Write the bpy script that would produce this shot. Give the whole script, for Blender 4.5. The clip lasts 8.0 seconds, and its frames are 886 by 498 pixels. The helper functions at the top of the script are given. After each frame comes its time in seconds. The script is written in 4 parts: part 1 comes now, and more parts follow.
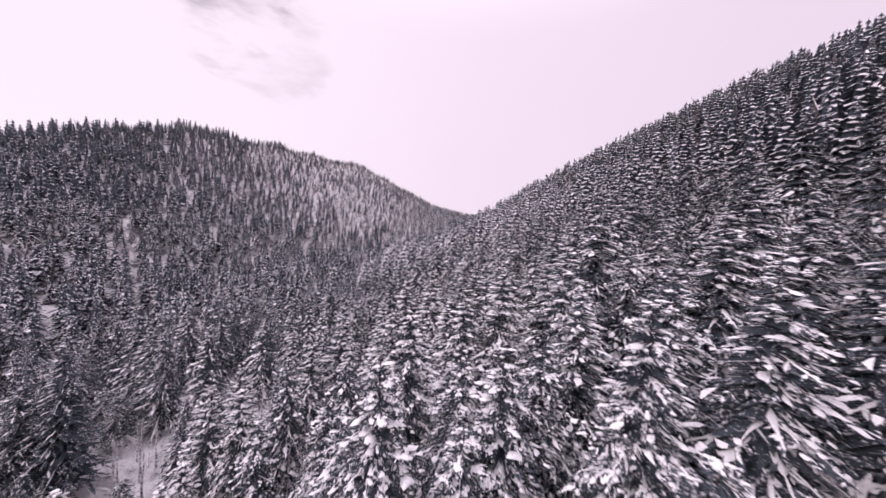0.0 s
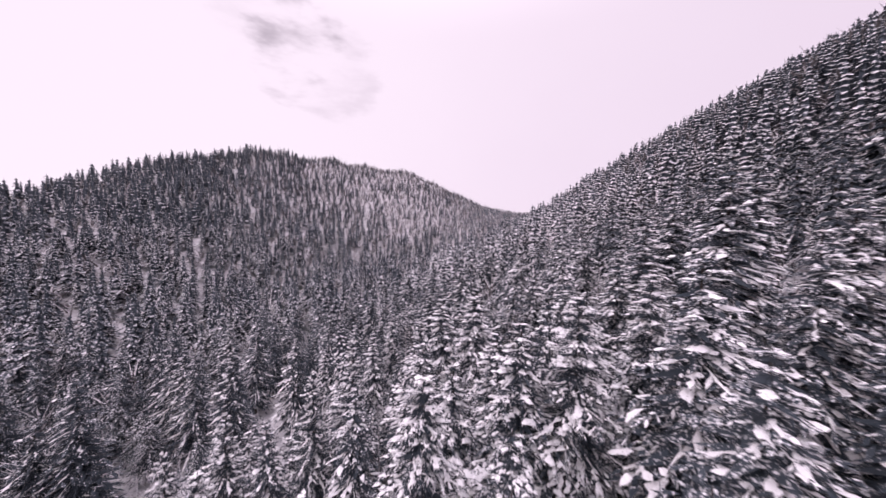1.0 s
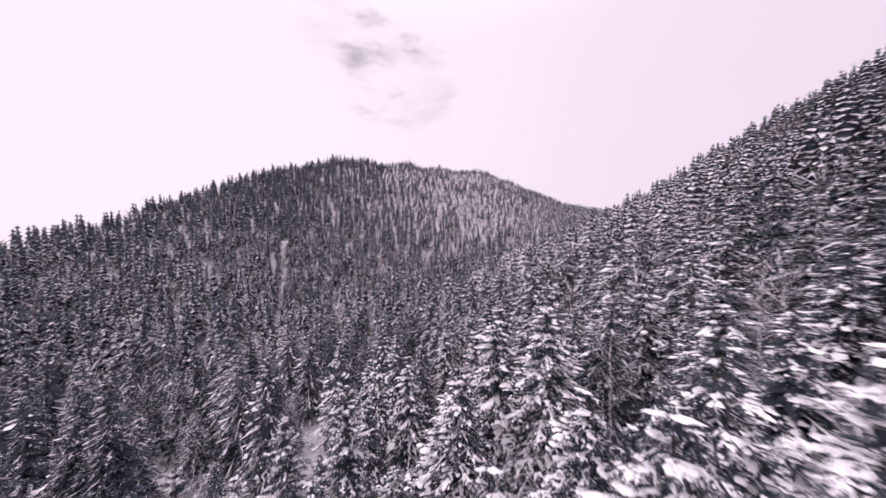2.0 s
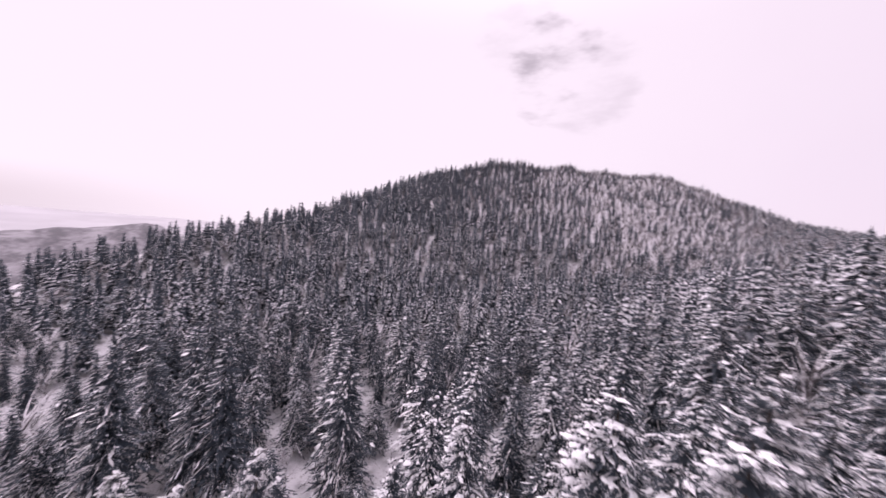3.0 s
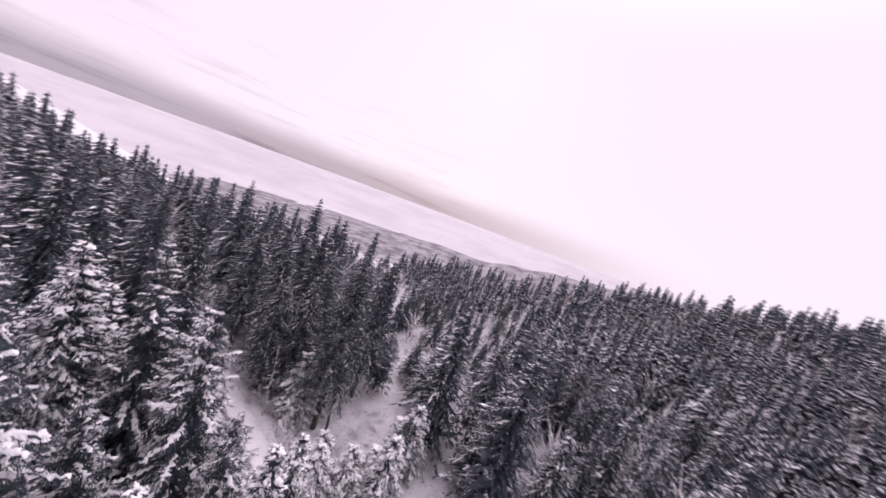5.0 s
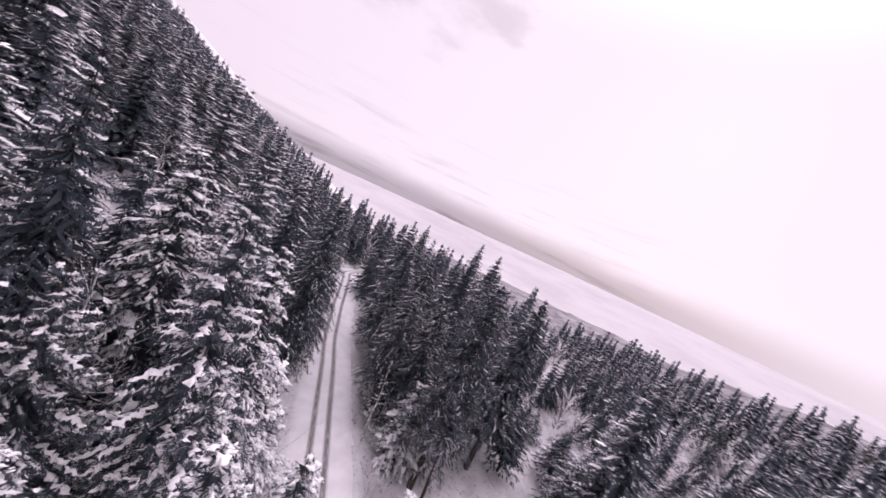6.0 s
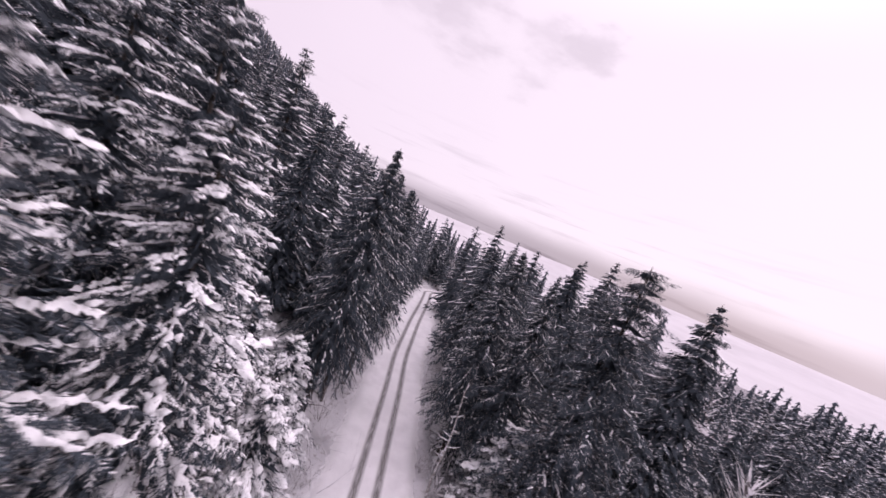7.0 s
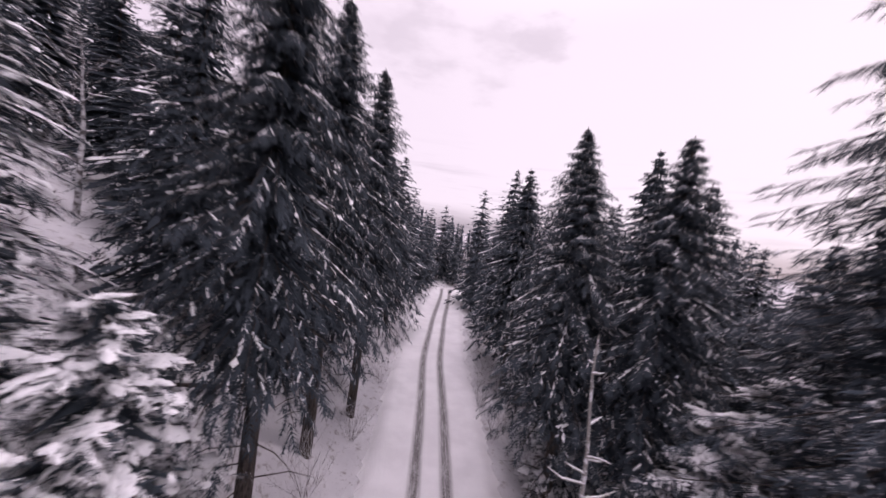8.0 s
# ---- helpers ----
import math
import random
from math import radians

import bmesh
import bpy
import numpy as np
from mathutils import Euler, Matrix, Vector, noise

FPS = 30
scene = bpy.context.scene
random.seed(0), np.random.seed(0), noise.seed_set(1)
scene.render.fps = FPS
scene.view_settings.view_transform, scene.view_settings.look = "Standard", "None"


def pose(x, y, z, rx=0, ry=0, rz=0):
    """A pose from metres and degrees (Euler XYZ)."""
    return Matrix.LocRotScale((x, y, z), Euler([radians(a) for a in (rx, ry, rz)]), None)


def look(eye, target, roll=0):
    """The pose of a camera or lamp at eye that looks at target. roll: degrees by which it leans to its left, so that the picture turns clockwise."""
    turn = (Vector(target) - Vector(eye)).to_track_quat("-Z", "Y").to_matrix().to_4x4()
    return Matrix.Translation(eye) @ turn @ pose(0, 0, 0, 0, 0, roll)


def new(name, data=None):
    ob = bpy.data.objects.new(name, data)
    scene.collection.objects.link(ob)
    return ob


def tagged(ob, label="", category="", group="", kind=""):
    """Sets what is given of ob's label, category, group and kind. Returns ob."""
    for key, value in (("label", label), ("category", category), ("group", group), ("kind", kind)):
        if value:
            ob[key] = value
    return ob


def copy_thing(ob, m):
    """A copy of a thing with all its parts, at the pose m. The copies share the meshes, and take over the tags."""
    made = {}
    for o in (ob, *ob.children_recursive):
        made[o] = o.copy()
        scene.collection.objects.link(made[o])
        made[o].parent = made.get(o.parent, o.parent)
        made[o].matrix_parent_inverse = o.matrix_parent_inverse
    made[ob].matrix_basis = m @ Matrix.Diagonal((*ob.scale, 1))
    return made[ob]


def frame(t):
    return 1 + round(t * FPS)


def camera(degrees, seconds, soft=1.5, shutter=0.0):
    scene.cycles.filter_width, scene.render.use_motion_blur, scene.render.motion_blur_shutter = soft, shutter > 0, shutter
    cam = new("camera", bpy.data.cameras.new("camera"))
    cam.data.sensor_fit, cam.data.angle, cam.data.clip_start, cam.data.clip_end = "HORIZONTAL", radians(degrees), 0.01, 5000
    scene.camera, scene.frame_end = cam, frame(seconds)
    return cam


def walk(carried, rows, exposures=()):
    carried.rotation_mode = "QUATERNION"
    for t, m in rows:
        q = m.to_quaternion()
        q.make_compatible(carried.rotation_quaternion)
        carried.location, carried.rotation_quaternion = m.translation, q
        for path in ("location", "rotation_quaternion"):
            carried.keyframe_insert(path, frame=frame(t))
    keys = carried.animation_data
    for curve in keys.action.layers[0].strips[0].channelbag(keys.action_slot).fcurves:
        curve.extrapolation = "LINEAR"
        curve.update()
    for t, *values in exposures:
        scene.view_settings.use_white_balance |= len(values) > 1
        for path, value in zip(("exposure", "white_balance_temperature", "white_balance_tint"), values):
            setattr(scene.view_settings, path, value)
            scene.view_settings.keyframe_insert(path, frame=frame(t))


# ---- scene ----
cam = camera(108.9, 8.0, soft=1.5, shutter=0.25)
PATH = [
    (0.0, 0.05, 0.06, 39.75, 87.18, -3.57, 0.14),
    (0.5, 0.92, 5.65, 39.90, 87.20, -1.86, 4.63),
    (1.0, 1.32, 11.29, 39.78, 87.36, -0.30, 9.65),
    (1.2, 1.33, 13.52, 39.62, 87.56, 0.04, 11.91),
    (2.3, 0.99, 27.40, 37.72, 87.86, -0.09, 29.87),
    (2.5, 0.89, 29.92, 37.73, 87.95, -1.25, 35.15),
    (3.0, -0.41, 35.67, 37.56, 87.61, -5.21, 50.30),
    (3.5, -2.38, 41.17, 37.01, 86.66, -9.49, 68.74),
    (4.0, -5.84, 45.48, 36.08, 85.07, -13.57, 88.82),
    (4.5, -10.30, 48.51, 34.61, 83.41, -17.15, 109.71),
    (5.0, -15.18, 49.66, 32.46, 82.67, -20.35, 129.58),
    (5.2, -17.22, 49.40, 31.36, 82.56, -21.56, 137.00),
    (6.3, -25.01, 44.04, 25.29, 82.86, -24.86, 169.45),
    (6.5, -25.86, 42.47, 24.19, 82.86, -24.77, 173.10),
    (7.0, -27.70, 38.18, 21.47, 82.99, -22.22, 179.24),
    (7.5, -28.58, 33.13, 18.00, 84.76, -16.00, 179.94),
    (8.0, -28.78, 27.39, 14.24, 86.00, -7.95, 178.43),
]
EXPOSURE, KELVIN, TINT = 0.0, 6500, 37
walk(cam, [(t, pose(*p)) for t, *p in PATH], [(0, EXPOSURE, KELVIN, TINT), (8, EXPOSURE, KELVIN, TINT)])

# ---------------------------------------------------------------- light
SUN_YAW, SUN_HEIGHT = 128, 27          # degrees from +y towards the west, and above the horizon
SKY_LIGHT = 0.96


def way(yaw, height):
    a, b = radians(yaw), radians(height)
    return Vector((-math.sin(a) * math.cos(b), math.cos(a) * math.cos(b), math.sin(b)))


class Nodes:
    """Short hand for building a node tree."""

    def __init__(self, tree):
        self.tree = tree
        tree.nodes.clear()

    def add(self, kind, **inputs):
        node = self.tree.nodes.new(kind)
        for key, value in inputs.items():
            slot = node.inputs[int(key[1:])] if key[1:].isdigit() else node.inputs[key.replace("_", " ")]
            if isinstance(value, bpy.types.NodeSocket):
                self.tree.links.new(value, slot)
            else:
                slot.default_value = value
        return node

    def math(self, op, a, b=0.0, c=0.0, clamp=False):
        node = self.add("ShaderNodeMath", i0=a, i1=b, i2=c)
        node.operation, node.use_clamp = op, clamp
        return node.outputs[0]

    def span(self, value, low, high, out0=0.0, out1=1.0):
        node = self.add("ShaderNodeMapRange", i0=value, i1=low, i2=high, i3=out0, i4=out1)
        node.interpolation_type = "SMOOTHSTEP"
        return node.outputs[0]

    def mix(self, fac, a, b):
        node = self.add("ShaderNodeMix", i0=fac, i6=a, i7=b)
        node.data_type = "RGBA"
        return node.outputs[2]

    def noise(self, vector, scale, detail=3.0, rough=0.55):
        return self.add("ShaderNodeTexNoise", Vector=vector, Scale=scale, Detail=detail, Roughness=rough).outputs["Fac"]


def make_sky():
    world = bpy.data.worlds.new("winter_sky")
    scene.world = world
    world.use_nodes = True
    n = Nodes(world.node_tree)
    d = n.add("ShaderNodeTexCoord").outputs["Generated"]
    sky = n.add("ShaderNodeTexSky")
    sky.sky_type, sky.sun_disc, sky.sun_elevation, sky.sun_rotation = "NISHITA", False, radians(SUN_HEIGHT), radians(-SUN_YAW)
    xyz = n.add("ShaderNodeSeparateXYZ", i0=d)
    x, y, z = xyz.outputs

    def towards(yaw, height):
        node = n.add("ShaderNodeVectorMath", i0=d, i1=way(yaw, height))
        node.operation = "DOT_PRODUCT"
        return node.outputs["Value"]

    # a closed layer of high cloud, brightest in the west and a little dull in the north-east
    soft = n.noise(d, 2.2, 4.0)
    glow = n.span(n.math("ADD", towards(100, 20), n.math("MULTIPLY", soft, 0.35)), -0.75, 0.85)
    cloud = n.mix(glow, (0.83, 0.80, 0.835, 1), (1.0, 1.0, 1.0, 1))
    # torn grey wisps
    stretched = n.add("ShaderNodeMapping", Vector=d, Scale=(1.0, 1.0, 2.6)).outputs[0]
    ragged = n.noise(stretched, 5.0, 4.0, 0.55)
    dull = None
    for yaw, height, size, depth in ((34, 28, 7.5, 0.62), (28, 25, 6.5, 0.16), (40, 31, 7.0, 0.12), (166, 29, 6.0, 0.22), (173, 27.5, 7, 0.18), (-174, 28, 8, 0.20), (-166, 31, 9, 0.15)):
        near = n.span(n.math("ADD", towards(yaw, height), n.math("MULTIPLY", n.math("SUBTRACT", ragged, 0.5), 0.03)), math.cos(radians(size)), 1.0)
        one = n.math("MULTIPLY", near, n.math("MULTIPLY", n.span(ragged, 0.34, 0.66), depth))
        dull = one if dull is None else n.math("MAXIMUM", dull, one)
    # the long bank of low cloud over the southern horizon, sharp below and fading upwards
    top = n.math("ADD", 0.082, n.math("MULTIPLY", n.math("SUBTRACT", ragged, 0.5), 0.05))
    bank = n.math("MULTIPLY", n.span(z, -0.04, -0.03), n.math("SUBTRACT", 1.0, n.span(z, 0.004, top)))
    fade = n.math("MULTIPLY", n.span(towards(178, 0), -0.15, 0.85), 0.60)
    bank = n.math("MULTIPLY", bank, fade)
    streak = n.noise(n.add("ShaderNodeMapping", Vector=d, Scale=(1.2, 1.2, 16.0)).outputs[0], 3.0, 4.0)
    thin = n.math("MULTIPLY", n.math("MULTIPLY", n.span(streak, 0.52, 0.75), n.span(towards(170, 6), 0.55, 0.95)), n.math("MULTIPLY", n.math("SUBTRACT", 1.0, n.span(z, 0.10, 0.30)), 0.22))
    dull = n.math("ADD", n.math("MAXIMUM", dull, thin), bank, clamp=True)
    cloud = n.mix(dull, cloud, (0.19, 0.175, 0.20, 1))
    zenith = n.span(z, 0.50, 1.0, SKY_LIGHT, SKY_LIGHT * 2.2)      # an overcast sky is brightest overhead
    high = n.add("ShaderNodeBackground", Color=sky.outputs[0], Strength=0.06)
    layer = n.add("ShaderNodeBackground", Color=cloud, Strength=zenith)
    both = n.add("ShaderNodeMixShader", i0=0.94, i1=high.outputs[0], i2=layer.outputs[0])
    n.add("ShaderNodeOutputWorld", Surface=both.outputs[0])


make_sky()
sun = bpy.data.lights.new("sun", "SUN")
sun.energy, sun.angle, sun.color = 1.1, radians(16), (1.0, 0.96, 0.93)
new("sun", sun).matrix_world = look((0, 0, 300), Vector((0, 0, 300)) - way(SUN_YAW, SUN_HEIGHT))

# ---------------------------------------------------------------- materials


def material(name, build):
    m = bpy.data.materials.new(name)
    m.use_nodes = True
    n = Nodes(m.node_tree)
    place = n.add("ShaderNodeTexCoord").outputs["Object"]
    colour, rough, bump, far, spec = build(n, place)
    shader = n.add("ShaderNodeBsdfPrincipled", Base_Color=colour, Roughness=rough)
    shader.inputs["Specular IOR Level"].default_value = spec
    if bump is not None:
        n.tree.links.new(n.add("ShaderNodeBump", Height=bump, Distance=far, Strength=0.6).outputs[0], shader.inputs["Normal"])
    n.add("ShaderNodeOutputMaterial", Surface=shader.outputs[0])
    return m


def up_facing(n):
    return n.add("ShaderNodeSeparateXYZ", i0=n.add("ShaderNodeNewGeometry").outputs["Normal"]).outputs[2]


def world_place(n):
    return n.add("ShaderNodeNewGeometry").outputs["Position"]


def snow_look(n, p):
    grain, lumps = n.noise(p, 26.0, 4.0), n.noise(p, 3.0, 3.0)
    colour = n.mix(n.span(lumps, 0.3, 0.7), (0.82, 0.825, 0.84, 1), (0.92, 0.92, 0.93, 1))
    poke = n.math("MULTIPLY", n.span(n.noise(p, 11.0, 5.0, 0.7), 0.56, 0.68), 0.7)      # twigs that show through
    colour = n.mix(poke, colour, (0.12, 0.125, 0.13, 1))
    return colour, 0.75, n.math("ADD", n.math("MULTIPLY", grain, 0.25), lumps), 0.06, 0.25


def ground_look(n, p):
    drift, grain, litter = n.noise(p, 0.35, 4.0), n.noise(p, 7.0, 4.0), n.noise(p, 2.6, 6.0, 0.7)
    colour = n.mix(n.span(drift, 0.3, 0.7), (0.60, 0.59, 0.61, 1), (0.76, 0.755, 0.77, 1))
    colour = n.mix(n.math("MULTIPLY", n.span(litter, 0.53, 0.68), 0.7), colour, (0.20, 0.17, 0.15, 1))
    return colour, 0.8, n.math("ADD", drift, n.math("MULTIPLY", grain, 0.12)), 0.25, 0.2


def plain_look(n, p):
    """Far snowy lowland, its colour kept smooth and pale in place of haze."""
    fields = n.noise(p, 0.0022, 5.0, 0.6)
    return n.mix(n.span(fields, 0.3, 0.7), (0.48, 0.47, 0.485, 1), (0.56, 0.55, 0.565, 1)), 0.9, None, 0, 0.1


def far_woods_look(n, p):
    """Low wooded hills with snowy clearings."""
    woods, fields = n.noise(p, 0.012, 7.0, 0.65), n.noise(p, 0.05, 5.0, 0.65)
    mass = n.span(n.math("ADD", woods, n.math("MULTIPLY", fields, 0.3)), 0.52, 0.78)
    return n.mix(mass, (0.34, 0.33, 0.345, 1), (0.15, 0.145, 0.155, 1)), 0.9, None, 0, 0.1


def road_look(n, p):
    """Packed snow; the two wheel ruts are worn down to grey slush, by the distance across the lane kept in the mesh."""
    lane = n.add("ShaderNodeAttribute")
    lane.attribute_name = "rut"
    across = lane.outputs["Fac"]
    long = n.add("ShaderNodeMapping", Vector=p, Scale=(5.0, 0.5, 1.0)).outputs[0]
    smear, grain, blot = n.noise(long, 2.0, 5.0, 0.65), n.noise(p, 14.0, 4.0), n.noise(p, 0.6, 4.0)
    snow = n.mix(n.span(blot, 0.3, 0.7), (0.80, 0.79, 0.80, 1), (0.90, 0.89, 0.90, 1))
    wear = n.math("MULTIPLY", across, n.span(smear, 0.22, 0.60, 0.45, 1.0))
    slush = n.mix(n.span(grain, 0.35, 0.65), (0.10, 0.092, 0.09, 1), (0.25, 0.235, 0.235, 1))
    colour = n.mix(wear, snow, slush)
    return colour, n.span(wear, 0.0, 1.0, 0.8, 0.45), n.math("ADD", n.math("MULTIPLY", smear, 0.5), n.math("MULTIPLY", grain, 0.3)), 0.05, 0.3


def needle_look(amount, fleck, south_bias=0.06):
    def build(n, p):
        w = world_place(n)
        tint = n.add("ShaderNodeObjectInfo").outputs["Random"]
        island = n.add("ShaderNodeNewGeometry").outputs["Random Per Island"]
        grain = n.noise(w, 5.0, 3.0)
        green = n.mix(grain, (0.032, 0.046, 0.058, 1), (0.082, 0.102, 0.122, 1))
        green = n.mix(n.math("MULTIPLY", island, 0.5), green, (0.056, 0.063, 0.071, 1))
        green = n.mix(n.math("MULTIPLY", tint, 0.35), green, (0.030, 0.044, 0.057, 1))
        held = n.math("ADD", n.math("MULTIPLY", n.noise(w, fleck, 4.0, 0.6), 1.0), n.math("MULTIPLY", up_facing(n), 0.30))
        held = n.math("ADD", held, n.math("MULTIPLY", n.math("SUBTRACT", n.noise(w, 0.07, 2.0), 0.5), 0.18))
        # less white on faces that look north
        north = n.add("ShaderNodeSeparateXYZ", i0=n.add("ShaderNodeNewGeometry").outputs["Normal"]).outputs[1]
        held = n.math("SUBTRACT", held, n.math("MULTIPLY", north, south_bias))
        # amount sets the snow held; for far trees part of it paints in haze
        snow = n.span(held, 0.92 - amount, 1.02 - amount)
        colour = n.mix(snow, green, (0.80, 0.80, 0.82, 1))
        return colour, 0.75, None, 0, 0.2
    return build


def bark_look(n, p):
    tall = n.add("ShaderNodeMapping", Vector=p, Scale=(9.0, 9.0, 1.6)).outputs[0]
    plates, grain = n.noise(tall, 1.6, 6.0, 0.65), n.noise(p, 20.0, 3.0)
    colour = n.mix(n.span(plates, 0.35, 0.68), (0.028, 0.023, 0.021, 1), (0.125, 0.105, 0.092, 1))
    colour = n.mix(n.math("MULTIPLY", n.span(n.noise(p, 1.1, 4.0), 0.60, 0.72), 0.8), colour, (0.70, 0.70, 0.72, 1))
    return colour, 0.9, n.math("ADD", plates, n.math("MULTIPLY", grain, 0.3)), 0.05, 0.2


def twig_look(white):
    def build(n, p):
        w = world_place(n)
        island = n.add("ShaderNodeNewGeometry").outputs["Random Per Island"]
        colour = n.mix(island, (0.10, 0.092, 0.092, 1), (0.22, 0.203, 0.203, 1))
        rime = n.math("ADD", n.noise(w, 3.0, 3.0), n.math("MULTIPLY", up_facing(n), 0.22))
        return n.mix(n.math("MULTIPLY", n.span(rime, 0.39, 0.58), white), colour, (0.76, 0.75, 0.77, 1)), 0.85, None, 0, 0.2
    return build


def pale_wood_look(n, p):
    tall = n.add("ShaderNodeMapping", Vector=p, Scale=(8.0, 8.0, 1.0)).outputs[0]
    grain = n.noise(tall, 2.0, 5.0)
    colour = n.mix(grain, (0.20, 0.185, 0.175, 1), (0.46, 0.44, 0.42, 1))
    rime = n.math("ADD", n.noise(p, 4.0, 3.0), n.math("MULTIPLY", up_facing(n), 0.35))
    return n.mix(n.span(rime, 0.50, 0.60), colour, (0.82, 0.82, 0.84, 1)), 0.85, grain, 0.02, 0.2


SNOW = material("fresh_snow", snow_look)
GROUND = material("snow_ground", ground_look)
PLAIN = material("hazy_snow_lowland", plain_look)
FAR_WOODS = material("far_wooded_hills", far_woods_look)
ROAD = material("packed_snow", road_look)
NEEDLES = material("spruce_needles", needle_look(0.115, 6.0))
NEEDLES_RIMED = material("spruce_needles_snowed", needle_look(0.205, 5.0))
# far needles: snow flecks, with extra white painted in for haze
NEEDLES_HAZED = material("spruce_needles_hazed", needle_look(0.155, 2.1, 0.05))
# whiter copy for the eastern side: more snow, and light painted in
NEEDLES_HAZED_SNOWY = material("spruce_needles_hazed_snowy", needle_look(0.22, 2.0, 0.04))
BARK = material("spruce_bark", bark_look)
TWIG = material("rimed_twigs", twig_look(0.90))
TWIG_FAR = material("dull_twigs", twig_look(0.32))
PALE_WOOD = material("pale_dead_wood", pale_wood_look)

# ---------------------------------------------------------------- the lie of the land


def smooth(v, low, high):
    s = np.clip((v - low) / (high - low), 0, 1)
    return s * s * (3 - 2 * s)


def waves(x, y, size, seed):
    """Cheap rolling noise for whole arrays."""
    rng = np.random.default_rng(seed)
    out = 0
    for k in range(6):
        a, ph, f = rng.uniform(0, 6.28), rng.uniform(0, 6.28), rng.uniform(0.6, 1.7) * 6.28 / size
        out = out + np.sin((x * np.cos(a) + y * np.sin(a)) * f + ph)
    return out / 6


def road_x(y):
    return -30.2 - 2.6 * smooth(-y, -2, 40) + 1.2 * smooth(y, 24, 60) - 0.026 * np.clip(-34 - y, 0, 60) ** 2


def road_z(y):
    return 2.3 + 0.012 * y - 0.16 * np.maximum(-36 - y, 0) + 0.06 * np.maximum(y - 60, 0)


# the ring of hills round the valley's head, seen from its middle: yaw, height of the crest above the floor, its distance
HEADING = np.array([-12, -4, 2, 9, 15, 22, 30, 40, 48, 57, 64, 70, 78, 86, 94, 104])
CREST = np.array([6, 11, 28, 67, 95, 104, 108, 107, 89, 69, 50, 38, 30, 20, 12, 2])
REACH = np.array([640, 620, 610, 600, 580, 560, 500, 440, 390, 345, 300, 270, 230, 200, 175, 150])


def land(x, y):
    x, y = np.asarray(x, float), np.asarray(y, float)
    # the floor rises towards the valley's head and falls to the lowland in the south and west
    floor = 0.3 + 0.10 * np.maximum(y - 55, 0) * smooth(y, 55, 160) + 0.3 * waves(x, y, 37, 1)
    px, py = x + 5, y - 30
    yaw, r = np.degrees(np.arctan2(-px, py)), np.hypot(px, py)
    rim = np.interp(yaw, HEADING, CREST, 0, 0)
    reach = np.interp(yaw, HEADING, REACH)
    start = np.interp(yaw, [-12, 20, 60, 100], [380, 200, 100, 90])
    slope = np.clip((r - start) / (reach - start), 0, 1)
    backs = np.clip((r - reach) / 500, 0, 1)
    west = rim * (0.80 * slope + 0.20 * slope * slope) * (1 - 0.8 * backs) * (1 + 0.05 * waves(x, y, 90, 2))
    # edge of the shelf beyond which the ground drops to the lowland
    shelf = np.interp(yaw % 360, [0, 60, 90, 130, 150, 170, 185, 215, 260, 359], [1500, 420, 230, 60, 75, 110, 120, 330, 900, 1500])
    drop = 270 * smooth(r, shelf, shelf * 2.6 + 350)
    floor = np.minimum(floor, 75) + west - drop
    # the eastern slope, one long even flank
    u = (x + 26.0) * 0.9945 + (y - 20) * 0.1045
    u = u - 0.22 * np.logaddexp(0, (y - 230) / 30) * 30 + 16 * smooth(y, 60, 200)
    flank = 4.0 + 0.45 * u + 0.125 * np.maximum(u - 45, 0) * smooth(u, 45, 140) + 0.5 * waves(x, y, 29, 3)
    crest = 172 + 14 * waves(x, y, 160, 4)
    flank = np.where(flank < crest - 30, flank, crest - 30 * np.exp(-np.clip(flank - crest + 30, 0, 400) / 30))
    flank = flank - 260 * smooth(u, 420, 1100)
    k = 1.2
    z = np.logaddexp(floor / k, flank / k) * k
    # the road's bench with its banks
    off = np.abs(x - road_x(y))
    bench = 1 - smooth(off, 3.6, 7.5)
    near = (y > -220) & (y < 75)
    bench = bench * near * (1 - smooth(y, 45, 75))
    z = z * (1 - bench) + (road_z(y) - 0.25 * (off < 3.4)) * bench
    # far lowland with low hills to the west-southwest, lifting to the horizon
    far = smooth(r, 700, 1500)
    tall = np.interp(yaw % 360, [80, 92, 101, 110, 119, 128, 136, 145, 156, 166, 180], [0, 240, 205, 152, 82, 82, 54, 28, 16, 8, 0])
    hills = tall * np.exp(-((r - 1900) / 380) ** 2) * (1 + 0.16 * waves(x, y, 260, 6))
    plain = -270 + hills + 4 * waves(x, y, 500, 5) + 225 * smooth(r, 2500, 4950)
    return np.where(r > 1500, plain, z * (1 - far) + plain * far)


def mesh_of(name, verts, faces, mats, index=None, flat=True):
    """A mesh from arrays: verts (n, 3), faces (m, 3) or (m, 4)."""
    me = bpy.data.meshes.new(name)
    verts, faces = np.asarray(verts, np.float32), np.asarray(faces, np.int32)
    me.vertices.add(len(verts))
    me.vertices.foreach_set("co", verts.ravel())
    me.loops.add(faces.size)
    me.loops.foreach_set("vertex_index", faces.ravel())
    me.polygons.add(len(faces))
    me.polygons.foreach_set("loop_start", np.arange(len(faces), dtype=np.int32) * faces.shape[1])
    for m in mats:
        me.materials.append(m)
    if index is not None:
        me.polygons.foreach_set("material_index", np.asarray(index, np.int32))
    me.polygons.foreach_set("use_smooth", np.full(len(faces), not flat))
    me.update(calc_edges=True)
    me.validate()
    return me


